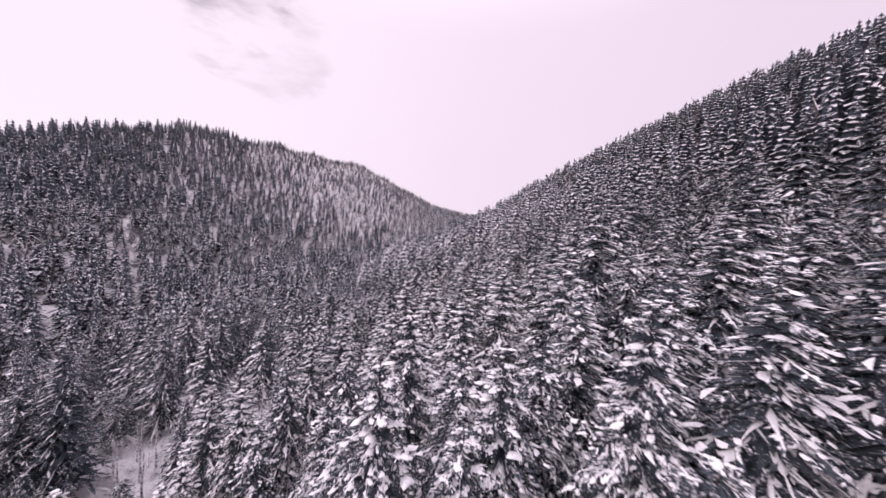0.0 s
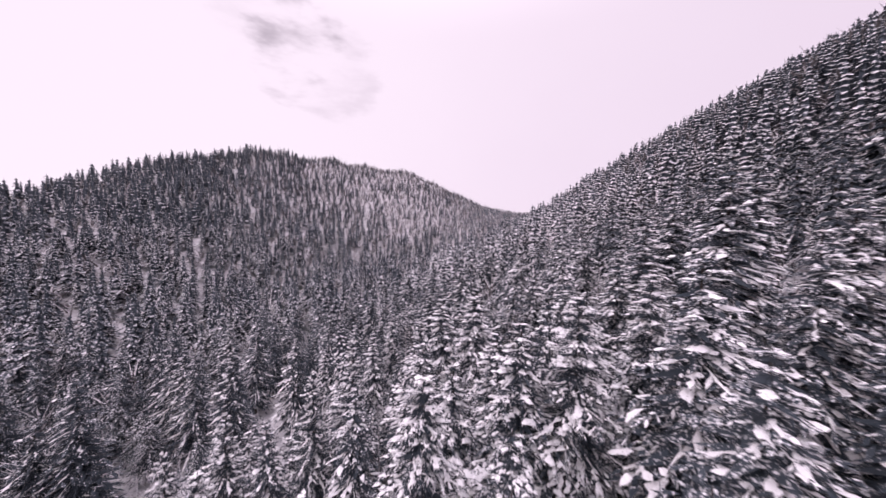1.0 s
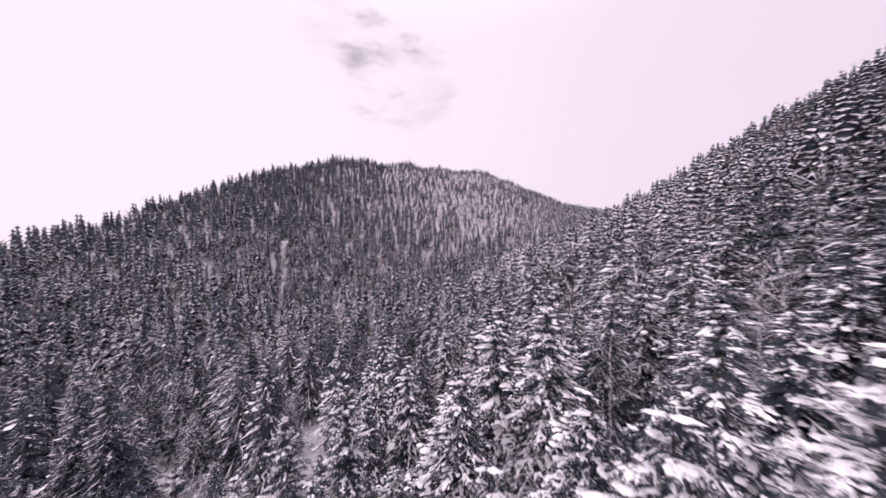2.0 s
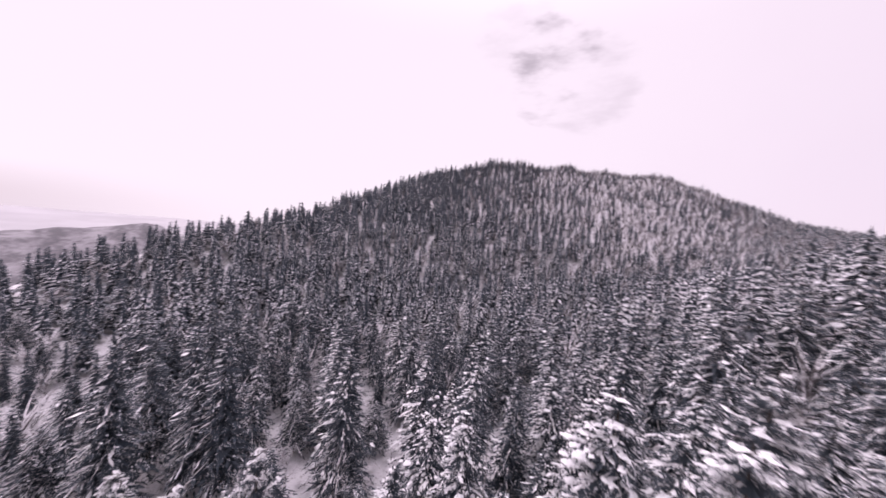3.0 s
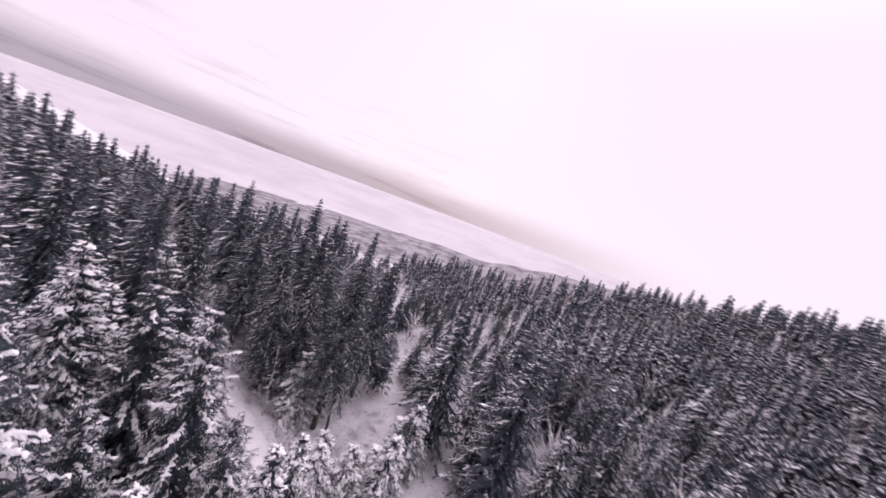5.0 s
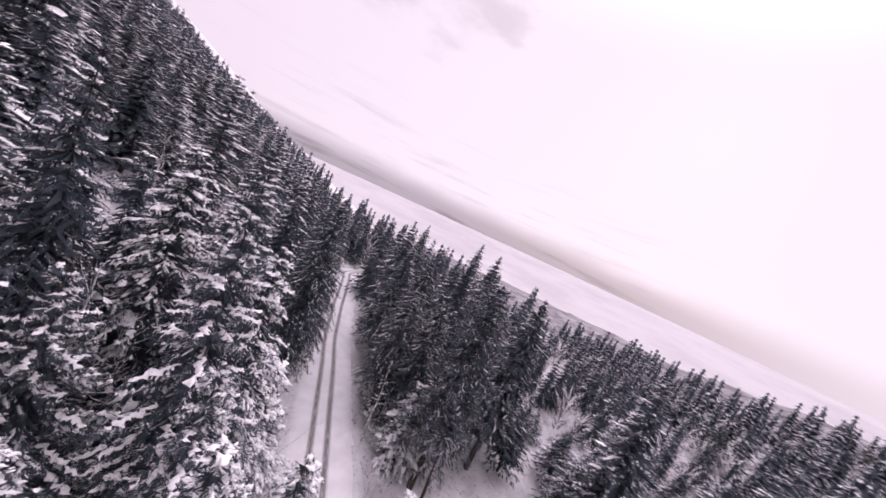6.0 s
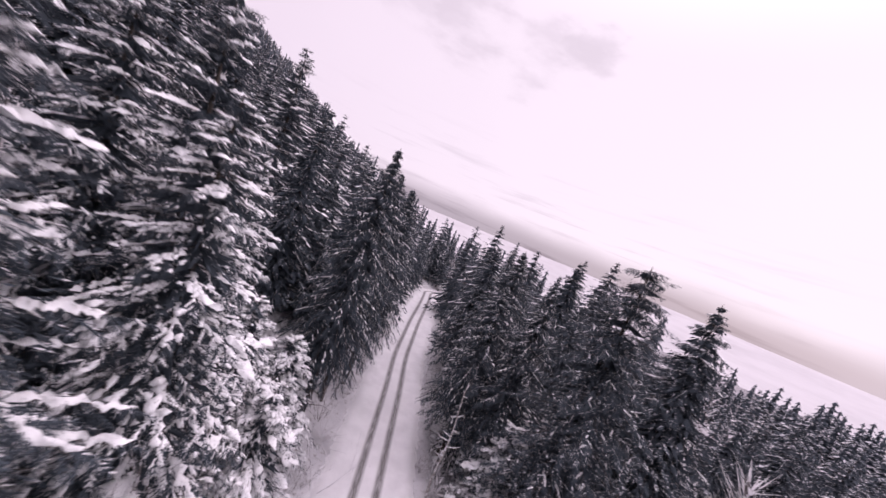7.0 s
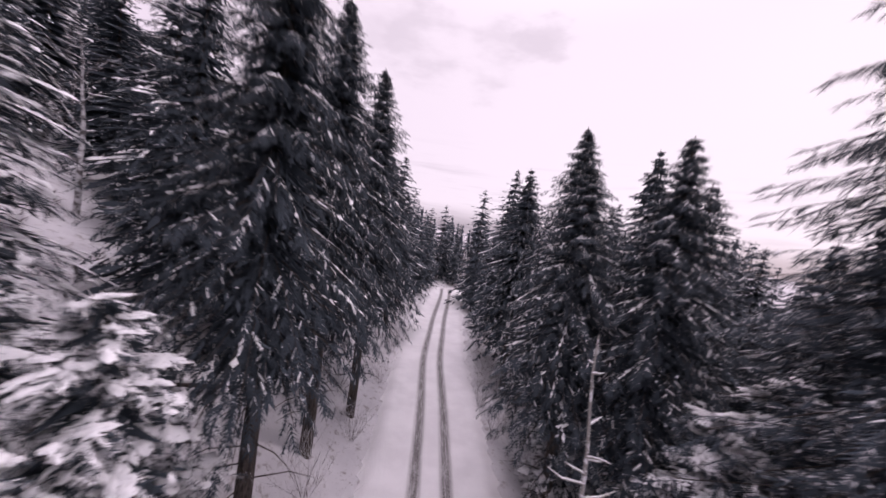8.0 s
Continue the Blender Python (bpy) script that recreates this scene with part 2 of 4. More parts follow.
def ring_grid(rows, cols):
    a = np.arange(rows - 1)[:, None] * cols + np.arange(cols)[None]
    b = np.arange(rows - 1)[:, None] * cols + (np.arange(cols)[None] + 1) % cols
    return np.stack([a, a + cols, b + cols, b], -1).reshape(-1, 4)


def make_ground():
    cx, cy = -24.0, 22.0
    radii = np.concatenate([np.linspace(0.3, 60, 75), 60 * (4950 / 60) ** (np.arange(1, 111) / 110)])
    ang = np.linspace(0, 2 * np.pi, 240, endpoint=False)
    x, y = cx + radii[:, None] * np.cos(ang), cy + radii[:, None] * np.sin(ang)
    v = np.stack([x, y, land(x, y)], -1).reshape(-1, 3)
    faces = ring_grid(len(radii), len(ang))[:, ::-1]
    mid = v[faces].mean(1)
    gone = np.hypot(mid[:, 0] - cx, mid[:, 1] - cy)
    far = (gone > 900).astype(int) + ((gone > 900) & (gone < 2600) & (mid[:, 2] > -264))
    me = mesh_of("ground", v, faces, [GROUND, PLAIN, FAR_WOODS], far, flat=False)
    tagged(new("ground", me), "snow-covered valley floor and hillsides reaching to the horizon", "ground", kind="structure")


def make_road():
    ys = np.arange(74, -150, -0.45)
    cross = np.linspace(-3.5, 3.5, 57)
    rng = np.random.default_rng(5)
    wob = 0.10 * waves(ys, ys * 0, 14, 8)
    rut = np.zeros((len(ys), len(cross)))
    for c in (-0.75, 0.75):
        rut = np.maximum(rut, np.exp(-((cross[None] - c - wob[:, None]) / 0.28) ** 4))
    x = road_x(ys)[:, None] + cross[None]
    y = np.repeat(ys[:, None], len(cross), 1)
    edge = smooth(np.abs(cross), 2.4, 3.5)
    z = road_z(y) - 0.02 - 0.07 * rut + 0.03 * np.exp(-((np.abs(cross)[None] - 1.15) / 0.15) ** 2) - 0.30 * edge[None] ** 2 + 0.035 * waves(x, y, 2.1, 9) + rng.normal(0, 0.004, x.shape) + 0.10 * smooth(np.abs(cross), 1.5, 2.6)[None]
    v = np.stack([x, y, z], -1).reshape(-1, 3)
    c = len(cross)
    a = np.arange(len(ys) - 1)[:, None] * c + np.arange(c - 1)[None]
    faces = np.stack([a, a + c, a + c + 1, a + 1], -1).reshape(-1, 4)
    me = mesh_of("road", v, faces, [ROAD], flat=False)
    me.attributes.new("rut", "FLOAT", "POINT").data.foreach_set("value", rut.ravel().astype(np.float32))
    tagged(new("road", me), "narrow snow-packed forest road with two grey wheel ruts", "road", kind="structure")


make_ground()
make_road()

# ---------------------------------------------------------------- trees


class Bag:
    """Collects triangles."""

    def __init__(self):
        self.v, self.f, self.n = [], [], 0

    def put(self, verts, faces):
        verts, faces = np.asarray(verts, float).reshape(-1, 3), np.asarray(faces, int)
        self.v.append(verts)
        self.f.append(faces + self.n)
        self.n += len(verts)

    def many(self, verts, faces):
        """verts (k, p, 3): k pieces of p corners that share one list of faces."""
        k, p = verts.shape[:2]
        self.put(verts, (np.asarray(faces)[None] + np.arange(k)[:, None, None] * p).reshape(-1, 3))

    def arrays(self):
        return np.concatenate(self.v), np.concatenate(self.f)

    def mesh(self, name, material_, flat=True):
        v, f = self.arrays()
        return mesh_of(name, v, f, [material_], flat=flat)


def unit(v):
    return v / np.maximum(np.linalg.norm(v, axis=-1, keepdims=True), 1e-9)


def tube(bag, points, radii, sides=6):
    points, radii = np.asarray(points, float), np.asarray(radii, float)
    t = unit(np.gradient(points, axis=0))
    a = unit(np.cross(t, (0.31, 0.22, 0.93) if abs(t[0, 2]) < 0.8 else (0.9, 0.3, 0.1)))
    b = np.cross(t, a)
    ang = np.arange(sides) * 2 * np.pi / sides
    ring = points[:, None] + radii[:, None, None] * (a[:, None] * np.cos(ang)[None, :, None] + b[:, None] * np.sin(ang)[None, :, None])
    q = ring_grid(len(points), sides)
    bag.put(ring, np.concatenate([q[:, [0, 1, 2]], q[:, [0, 2, 3]]]))


def kites(base, along, side, lift, width, cup=0.12):
    """Small leaf-like sprays: two triangles with a fold along the middle; base (k, 3), along (k, 3) the whole length."""
    mid = base + along * 0.45
    w = np.asarray(width)[:, None]
    return np.stack([base, mid + side * w - lift * w * cup, base + along, mid - side * w - lift * w * cup], 1)


KITE = np.array([(0, 3, 2), (0, 2, 1)])


def comb(pairs, reach, thick):
    """A flat spruce twig: a stem with side shoots, as (along, across) shares of its length."""
    v, f = [(0, 0), (0.5, 0.4 * thick), (1, 0), (0.5, -0.4 * thick)], [(0, 3, 2), (0, 2, 1)]
    for i in range(pairs):
        a = 0.02 + 0.84 * i / pairs
        b = reach * (0.55 + 0.45 * math.sin(math.pi * a)) * (1 - 0.45 * a)
        for sign in (1, -1):
            o = len(v)
            v += [(a, 0), (a + thick, 0), (a + 0.08 + 0.45 * b, sign * b)]
            f.append((o, o + 1, o + 2) if sign < 0 else (o, o + 2, o + 1))
    return np.array(v, float), np.array(f)


COMBS = {2: comb(7, 0.25, 0.055), 1: comb(3, 0.27, 0.12)}
SNOW_COMBS = {2: comb(6, 0.19, 0.12), 1: comb(3, 0.18, 0.20)}


def fronds(base, along, across, lift, ln, pattern, droop=0.35):
    a, b = pattern[:, 0], pattern[:, 1]
    v = base[:, None] + along[:, None] * (ln[:, None] * a[None])[..., None] + across[:, None] * (ln[:, None] * b[None])[..., None]
    return v - lift * (ln[:, None] * (droop * np.abs(b) + 0.16 * a * a)[None])[..., None]


def cushions(rng, bag, c, along, across, up, a, b, high, n):
    """Lumpy pillows of snow: a domed top and a ragged rim that hangs over."""
    k = len(c)
    ang = np.arange(n) * 2 * np.pi / n + rng.uniform(0, 6.28, (k, 1)) + rng.normal(0, 0.16, (k, n))

    def ring(share, level):
        wild = share * rng.lognormal(-0.05, 0.34, (k, n))
        flat_ = along[:, None] * (np.cos(ang) * wild * a[:, None])[..., None] + across[:, None] * (np.sin(ang) * wild * b[:, None])[..., None]
        return c[:, None] + flat_ + up[:, None] * (level * high[:, None] * rng.uniform(0.7, 1.3, (k, n)))[..., None]

    top = c[:, None] + up[:, None] * high[:, None, None]
    if n < 6:
        bag.many(np.concatenate([ring(1.0, -0.25), top], 1), [(q, (q + 1) % n, n) for q in range(n)])
        return
    f = []
    for q in range(n):
        r = (q + 1) % n
        f += [(q, r, n + r), (q, n + r, n + q), (n + q, n + r, 2 * n)]
    bag.many(np.concatenate([ring(1.0, -0.35), ring(0.6, 0.75), top], 1), f)


def boughs(rng, h, base, rmax, tiers, per, shape=0.8, even=0.0):
    """Start, outward way, length and the droop of every bough of a spruce."""
    k = np.arange(tiers)
    t = np.repeat((k + 0.2) / tiers, per)
    t = np.clip(t + rng.normal(0, 0.55 / tiers, len(t)), 0, 0.985)
    z = base + (h - base) * t
    az = np.tile(np.arange(per) * 2 * np.pi / per, tiers) + np.repeat(k * 2.4, per) + rng.normal(0, 0.28, len(t))
    length = rmax * (1 - t) ** shape * rng.uniform(0.62 + 0.22 * even, 1.18 - 0.10 * even, len(t)) * (0.72 + 0.28 * smooth(t, 0, 0.18)) + 0.14
    if even:      # a slim pointed top
        length *= np.minimum(1.0, (1 - t) / 0.22) ** 0.45
    out = np.stack([np.cos(az), np.sin(az), az * 0], 1)
    return t, z, out, length


def spruce_parts(seed, h, rmax, base, tiers, per, lat, detail, heavy, lines=0.3, pillows=0, lean=0.0, shape=0.75, tilt=-26, climb=36, pend=0.45, even=0.0, fill=1000, wide=0.12, size=1.0, core=0.5, ridge=1.0, lee=1.0, broken=0.22, cover=0.72, spread=0.34):
    """Trunk, boughs with their combed twigs, and the snow on them. detail 2: side shoots on every twig; 1: fewer; 0:
    plain twigs.
    heavy: share of twigs under snow; lines: share of boughs lined by it; pillows: cushions on each bough; pend: how far
    the twigs hang;
    core: share of the crown that is closed; ridge: breadth of the snow along a bough;
    lee: how strongly the snow keeps to the southern side."""
    rng = np.random.default_rng(seed)
    trunk, wood, green, snow = Bag(), Bag(), Bag(), Bag()
    zs = np.linspace(-0.6, h, 9)
    bend = lean * (np.maximum(zs, 0) / h) ** 2
    tube(trunk, np.stack([bend + 0.05 * np.sin(zs * 0.5 + seed), 0.05 * np.cos(zs * 0.4), zs], 1), (0.0125 * h) * (1.02 - np.clip(zs, 0, h) / h) ** 0.95 + 0.008, 9 if detail else 5)
    t, z, out, length = boughs(rng, h, base, rmax, tiers, per, shape, even)
    k = len(t)
    start = np.stack([lean * (z / h) ** 2, 0 * z, z], 1)
    side = np.cross(out, (0, 0, 1.0))
    lift = np.array((0, 0, 1.0))
    rise = np.tan(np.radians(tilt + climb * t ** 1.3 + rng.normal(0, 7, k)))
    sag = (0.42 - 0.30 * t) * rng.uniform(0.6, 1.4, k) * (1.2 if heavy > 0.5 else 1.0)
    swing = rng.normal(0, 0.10, k)
    south_bias = 1 + lee * (np.clip(0.62 - 0.85 * out[:, 1], 0.06, 1.4) - 1)

    def at(sj):
        return start + out * (length * sj)[:, None] + side * (length * swing * sj ** 2)[:, None] + lift * (length * (rise * sj - sag * sj ** 2 + 0.30 * sag * sj ** 3))[:, None]

    # woody boughs, and bare ones below the green crown
    if detail:
        for i in range(0, k, 1 if detail == 2 else 2):
            pts = start[i] + out[i] * length[i] * np.array([[0.0], [0.42], [0.85]]) + lift * length[i] * (rise[i] * np.array([[0.0], [0.42], [0.85]]) - sag[i] * np.array([[0.0], [0.154], [0.538]]))
            tube(wood, pts, np.array([0.030, 0.018, 0.008]) * (0.5 + 0.5 * (1 - t[i])), 3)
    for i in range(16 if detail else 4):
        zz, a = rng.uniform(0.3 * base, base + 1.0), rng.uniform(0, 6.28)
        ln = rng.uniform(0.6, 1.9) * rmax / 3.2
        o = np.array((math.cos(a), math.sin(a), 0))
        tube(wood, [np.array((0, 0, zz)), np.array((0, 0, zz)) + o * ln * 0.6 + lift * (-0.06 * ln), np.array((0, 0, zz)) + o * ln + lift * (-0.30 * ln)], [0.028, 0.018, 0.006], 3)

    # twigs to both sides of every bough, widest a third of the way out
    for s in np.linspace(0.10, 0.97, lat):
        for sign in (-1, 1):
            sj = np.clip(s + rng.normal(0, 0.35 / lat, k), 0.04, 1.0)
            p = at(sj)
            beta = np.radians(rng.uniform(34, 66, k))
            ln = (length * spread * (1 - sj) ** 0.7 * np.minimum(1.0, 0.35 + sj / 0.4) + 0.20) * rng.uniform(0.65, 1.3, k)
            d = unit(out * np.cos(beta)[:, None] + side * (sign * np.sin(beta))[:, None] + lift * (rise * 0.5 - sag * sj - pend * rng.uniform(0.1, 1.3, k))[:, None] + 0.16 * rng.normal(0, 1, (k, 3)))
            across = unit(np.cross(d, lift + 0.25 * rng.normal(0, 1, (k, 3))))
            if detail:
                green.many(fronds(p, d, across, lift, ln, COMBS[detail][0]), COMBS[detail][1])
                d2 = unit(d * 0.5 + lift * rng.uniform(-1.3, -0.5, k)[:, None] + 0.25 * rng.normal(0, 1, (k, 3)))
                hang = ln * rng.uniform(0.45, 0.85, k)
                from_ = p + d * (ln * rng.uniform(0.1, 0.6, k))[:, None]
                if detail == 2:
                    green.many(fronds(from_, d2, unit(np.cross(d2, out + 0.1)), lift, hang, COMBS[1][0], 0.1), COMBS[1][1])
                else:
                    green.many(kites(from_, d2 * hang[:, None], unit(np.cross(d2, out + 0.1)), lift, 0.03 + 0.08 * hang), KITE)
            else:
                green.many(kites(p, d * ln[:, None], across, lift, 0.03 + wide * size * ln), KITE)
            keep = rng.random(k) < heavy * south_bias * (0.35 + 0.65 * sj)
            if not keep.any():
                continue
            if detail:
                snow.many(fronds(p + lift * 0.03, d, across, lift, ln * cover * rng.uniform(0.65, 1.35, k), SNOW_COMBS[detail][0], 0.30)[keep], SNOW_COMBS[detail][1])
            else:
                q = kites(p + lift * 0.03 + d * (ln * 0.10)[:, None], d * (ln * rng.uniform(0.5, 0.95, k))[:, None], across, lift, (0.035 + 0.07 * ln) * rng.uniform(0.6, 1.3, k) * size, cup=0.5)
                snow.many(q[keep], KITE)
    tip = at(np.full(k, 0.82))
    d = unit(out + lift * (rise - 1.3 * sag)[:, None])
    if detail:
        green.many(fronds(tip, d, side, lift, length * 0.24 + 0.16, COMBS[detail][0]), COMBS[detail][1])
    else:
        green.many(kites(tip, d * (length * 0.24 + 0.14)[:, None], side, lift, np.minimum(length * 0.05, 0.10) + 0.02), KITE)

    # cushions of snow towards the ends of the boughs
    for i in range(pillows):
        sj = np.clip(0.38 + 0.60 * (i + rng.uniform(0.2, 0.8, k)) / pillows, 0, 0.97)
        keep = rng.random(k) < 0.72 * south_bias
        slope = rise - 2 * sag * sj + 0.9 * sag * sj ** 2
        d = unit(out + lift * slope[:, None])
        a = (0.09 + 0.050 * length) * rng.lognormal(-0.05, 0.40, k) * size * (0.74 if detail == 2 else 0.94)
        c = at(sj) + side * (length * 0.16 * rng.normal(0, 0.8, k))[:, None] + lift * 0.04
        cushions(rng, snow, c[keep], d[keep], side[keep], np.cross(side, d)[keep], a[keep], (a * rng.uniform(0.45, 0.8, k))[keep], (a * rng.uniform(0.22, 0.42, k))[keep], 8 if detail else 5)

    # a lumpy, broken line of snow along the bough
    n = 18 if detail == 2 else (9 if detail else 5)
    s0, s1 = rng.uniform(0.05, 0.40, k), rng.uniform(0.70, 1.0, k)
    rows, cross = [], np.array((-1.0, 0.0, 1.0))
    for i in range(n):
        u = i / (n - 1)
        w = (0.028 + 0.010 * length) * size * ridge * math.sin(math.pi * (0.08 + 0.84 * u)) ** 0.5 * rng.lognormal(-0.05, 0.45, k) * np.where(rng.random(k) < broken, 0.06, 1.0)
        w = np.minimum(w, 0.15)
        p = at(s0 + (s1 - s0) * u) + side * (w * rng.normal(0, 0.6, k))[:, None] + lift * 0.035
        c = cross[None] + rng.normal(0, 0.30, (k, 3))
        up = (0.8 * w)[:, None] * (1 - cross[None] ** 2) - np.abs(cross)[None] * (0.4 * w)[:, None]
        rows.append(p[:, None] + side[:, None] * (c * w[:, None])[..., None] + lift * up[..., None])
    f = []
    for i in range(n - 1):
        for q in (3 * i, 3 * i + 1):
            f += [(q, q + 1, q + 4), (q, q + 4, q + 3)]
    keep = rng.random(k) < lines * south_bias
    snow.many(np.concatenate(rows, 1)[keep], np.array(f))

    # dense inner foliage round the trunk: ragged skirts, and loose twigs before them
    levels = int(tiers * 0.9)
    for i in range(levels):
        f0 = (i + 0.3) / levels
        zz = base + (h - base) * f0
        n = (36, 24, 14)[2 - detail]
        a = np.arange(n) * 2 * np.pi / n + i + rng.normal(0, 0.10, n)
        slim_ = min(1.0, (1 - f0) / 0.22) ** 0.45 if even else 1.0
        rr = (rmax * (1 - f0) ** shape * core * slim_ * (1 + 0.5 * f0) + 0.05) * rng.uniform(0.6, 1.2, n) * np.where(np.arange(n) % 2, 0.42, 1.0)
        cx = lean * (zz / h) ** 2
        rim = np.stack([cx + rr * np.cos(a), rr * np.sin(a), zz - 0.34 * rr + rng.normal(0, 0.10, n)], 1)
        green.put(np.vstack([rim, [(cx, 0, min(zz + 0.20 * rmax * core * (1 - f0) + 0.12, 0.99 * h))]]), [(q, (q + 1) % n, n) for q in range(n)])
    f0 = rng.random(fill) ** 1.3 * 0.95
    zz = base + (h - base) * f0
    slim_ = np.minimum(1.0, (1 - f0) / 0.22) ** 0.45 if even else 1.0
    rr = rmax * (1 - f0) ** shape * slim_ * 0.66 * np.sqrt(rng.random(fill)) + 0.02
    a = rng.uniform(0, 6.28, fill)
    o = np.stack([np.cos(a), np.sin(a), 0 * a], 1)
    p = np.stack([lean * (zz / h) ** 2, 0 * zz, zz - 0.30 * rr], 1) + o * rr[:, None]
    d = unit(o + rng.normal(0, 0.35, (fill, 3)) + lift * -0.45)
    ln = (0.10 + 0.26 * rmax * (1 - f0) ** 0.8 * (0.4 if detail == 2 else 1.0)) * rng.uniform(0.6, 1.3, fill)
    green.many(kites(p, d * ln[:, None], unit(np.cross(d, lift + 0.5 * rng.normal(0, 1, (fill, 3)))), lift, ln * (0.10 if detail == 2 else 0.15)), KITE)
    return trunk, wood, green, snow


def make_spruce(*numbers, **more):
    """One tree as a thing with its parts; it serves as pattern for the copies."""
    heavy, pillowed = numbers[8], numbers[10] > 1
    top = new("spruce_tree")
    trunk, wood, green, snow = spruce_parts(*numbers, **more)
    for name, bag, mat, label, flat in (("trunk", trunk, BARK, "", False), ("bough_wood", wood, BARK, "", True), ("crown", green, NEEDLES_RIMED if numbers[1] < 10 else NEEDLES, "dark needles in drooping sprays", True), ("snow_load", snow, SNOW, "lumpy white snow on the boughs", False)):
        tagged(new(name, bag.mesh(name, mat, flat)), label, kind="" if name == "trunk" else "stuff").parent = top
    words = "tall dark spruce loaded with thick fresh snow" if pillowed else ("dark spruce with drooping boughs lined by snow" if heavy > 0.14 else "dark green spruce dusted with a little snow")
    return tagged(top, words, "tree", "forest trees")


def limb(bag, rng, start, d, ln, rad, depth, droop, twigs):
    """A forking limb of a leafless tree."""
    n = 3
    pts = [np.array(start, float)]
    d = np.array(d, float)
    for i in range(n):
        d = unit(d + rng.normal(0, 0.13, 3) + np.array((0, 0, droop)))
        pts.append(pts[-1] + d * ln / n)
    tube(bag, pts, np.linspace(rad, rad * 0.4, n + 1), 5 if rad > 0.05 else 3)
    if depth == 0:
        return
    count = twigs if depth == 1 else max(3, twigs - 2)
    for i in range(count):
        s = rng.uniform(0.25, 1.0)
        p = pts[int(s * n)] if s < 1 else pts[-1]
        side = unit(np.cross(d, rng.normal(0, 1, 3)))
        limb(bag, rng, p, unit(d * rng.uniform(0.6, 1.1) + side * rng.uniform(0.5, 0.9)), ln * rng.uniform(0.40, 0.62), rad * 0.5, depth - 1, droop, twigs)


def make_bare_tree(seed, h, spread, material_, depth=2, limbs=11, twigs=6, droop=0.06, words="leafless grey broadleaf tree with rimed twigs", sides=0):
    rng = np.random.default_rng(seed)
    trunk, crown = Bag(), Bag()
    zs = np.linspace(-0.5, h * 0.93, 9)
    sway = np.cumsum(rng.normal(0, 0.05, (9, 2)), 0) * h / 10
    line = np.stack([sway[:, 0], sway[:, 1], zs], 1)
    tube(trunk, line, 0.012 * h * (1.03 - np.clip(zs, 0, h) / h) + 0.008, 7)
    for i in range(limbs):
        f = rng.uniform(0.28, 0.97) ** 0.9
        p = np.array([np.interp(f * h * 0.93, zs, line[:, c]) for c in range(3)])
        a = i * 2.4 + rng.normal(0, 0.3)
        d = unit(np.array((math.cos(a), math.sin(a), rng.uniform(0.35, 1.2))))
        limb(crown, rng, p, d, spread * (1.12 - 0.7 * f) * rng.uniform(0.7, 1.2), 0.0042 * h * (1.25 - f), depth, droop, twigs)
    top = new("bare_tree")
    tagged(new("trunk", trunk.mesh("trunk", material_, False)), "").parent = top
    tagged(new("crown", crown.mesh("crown", material_, True)), "thin forking twigs rimed with snow", kind="stuff").parent = top
    return tagged(top, words, "tree", "forest trees")


# forest farther off: simple trees, many to a mesh, each with tiers of ragged skirts
def far_spruce(tiers, spokes, seed, r=0.21):
    """A tree of height 1: a slim core and tiers of single hanging boughs of uneven length."""
    rng = np.random.default_rng(seed)
    v, f = [], []
    for i in range(tiers):
        f0 = (i + rng.uniform(-0.2, 0.2)) / tiers
        z = 0.15 + 0.85 * max(f0, 0)
        full = r * max(1 - f0, 0.05) ** 0.85 + 0.012
        for q in range(spokes):
            a = (q + rng.uniform(-0.25, 0.25)) * 2 * math.pi / spokes + i * 1.3
            ln, half = full * rng.uniform(0.6, 1.25), full * rng.uniform(0.9, 1.5) / spokes ** 0.5 * 0.62
            c, d, o = math.cos(a), math.sin(a), len(v)
            top, low = z + 0.55 / tiers, z - 0.30 * ln + rng.normal(0, 0.006)
            m, zm = 0.55 * ln, z + 0.12 / tiers
            v += [(0, 0, min(top, 1.0)), (m * c - half * d, m * d + half * c, zm - 0.2 * half), (ln * c, ln * d, low), (m * c + half * d, m * d - half * c, zm - 0.2 * half)]
            f += [(o, o + 3, o + 2), (o, o + 2, o + 1)]
    o = len(v)
    for q in range(5):
        v.append((0.42 * r * math.cos(q * 1.2566), 0.42 * r * math.sin(q * 1.2566), 0.12))
    v.append((0, 0, 1.0))
    f += [(o + q, o + (q + 1) % 5, o + 5) for q in range(5)]
    o = len(v)
    v += [(0.010 * math.cos(q * 2.1), 0.010 * math.sin(q * 2.1), -0.05) for q in range(3)] + [(0, 0, 0.5)]
    f += [(o, o + 1, o + 3), (o + 1, o + 2, o + 3), (o + 2, o, o + 3)]
    return np.array(v), np.array(f)


def far_bare(blades, seed, r=0.20):
    rng = np.random.default_rng(seed)
    v, f = [], []
    for i in range(blades):
        z0, a = rng.uniform(0.0, 0.62), rng.uniform(0, 6.28)
        ln, tilt = rng.uniform(0.16, 0.36), rng.uniform(0.3, 1.5)
        d = np.array((math.cos(a) * tilt, math.sin(a) * tilt, 1.0))
        p = np.array((0, 0, z0)) + np.array((math.cos(a), math.sin(a), 0)) * r * 0.15
        s = np.array((-math.sin(a), math.cos(a), 0)) * rng.uniform(0.008, 0.016)
        o = len(v)
        v += [p - s, p + s, p + d * ln]
        f.append((o, o + 1, o + 2))
    return np.array(v), np.array(f)


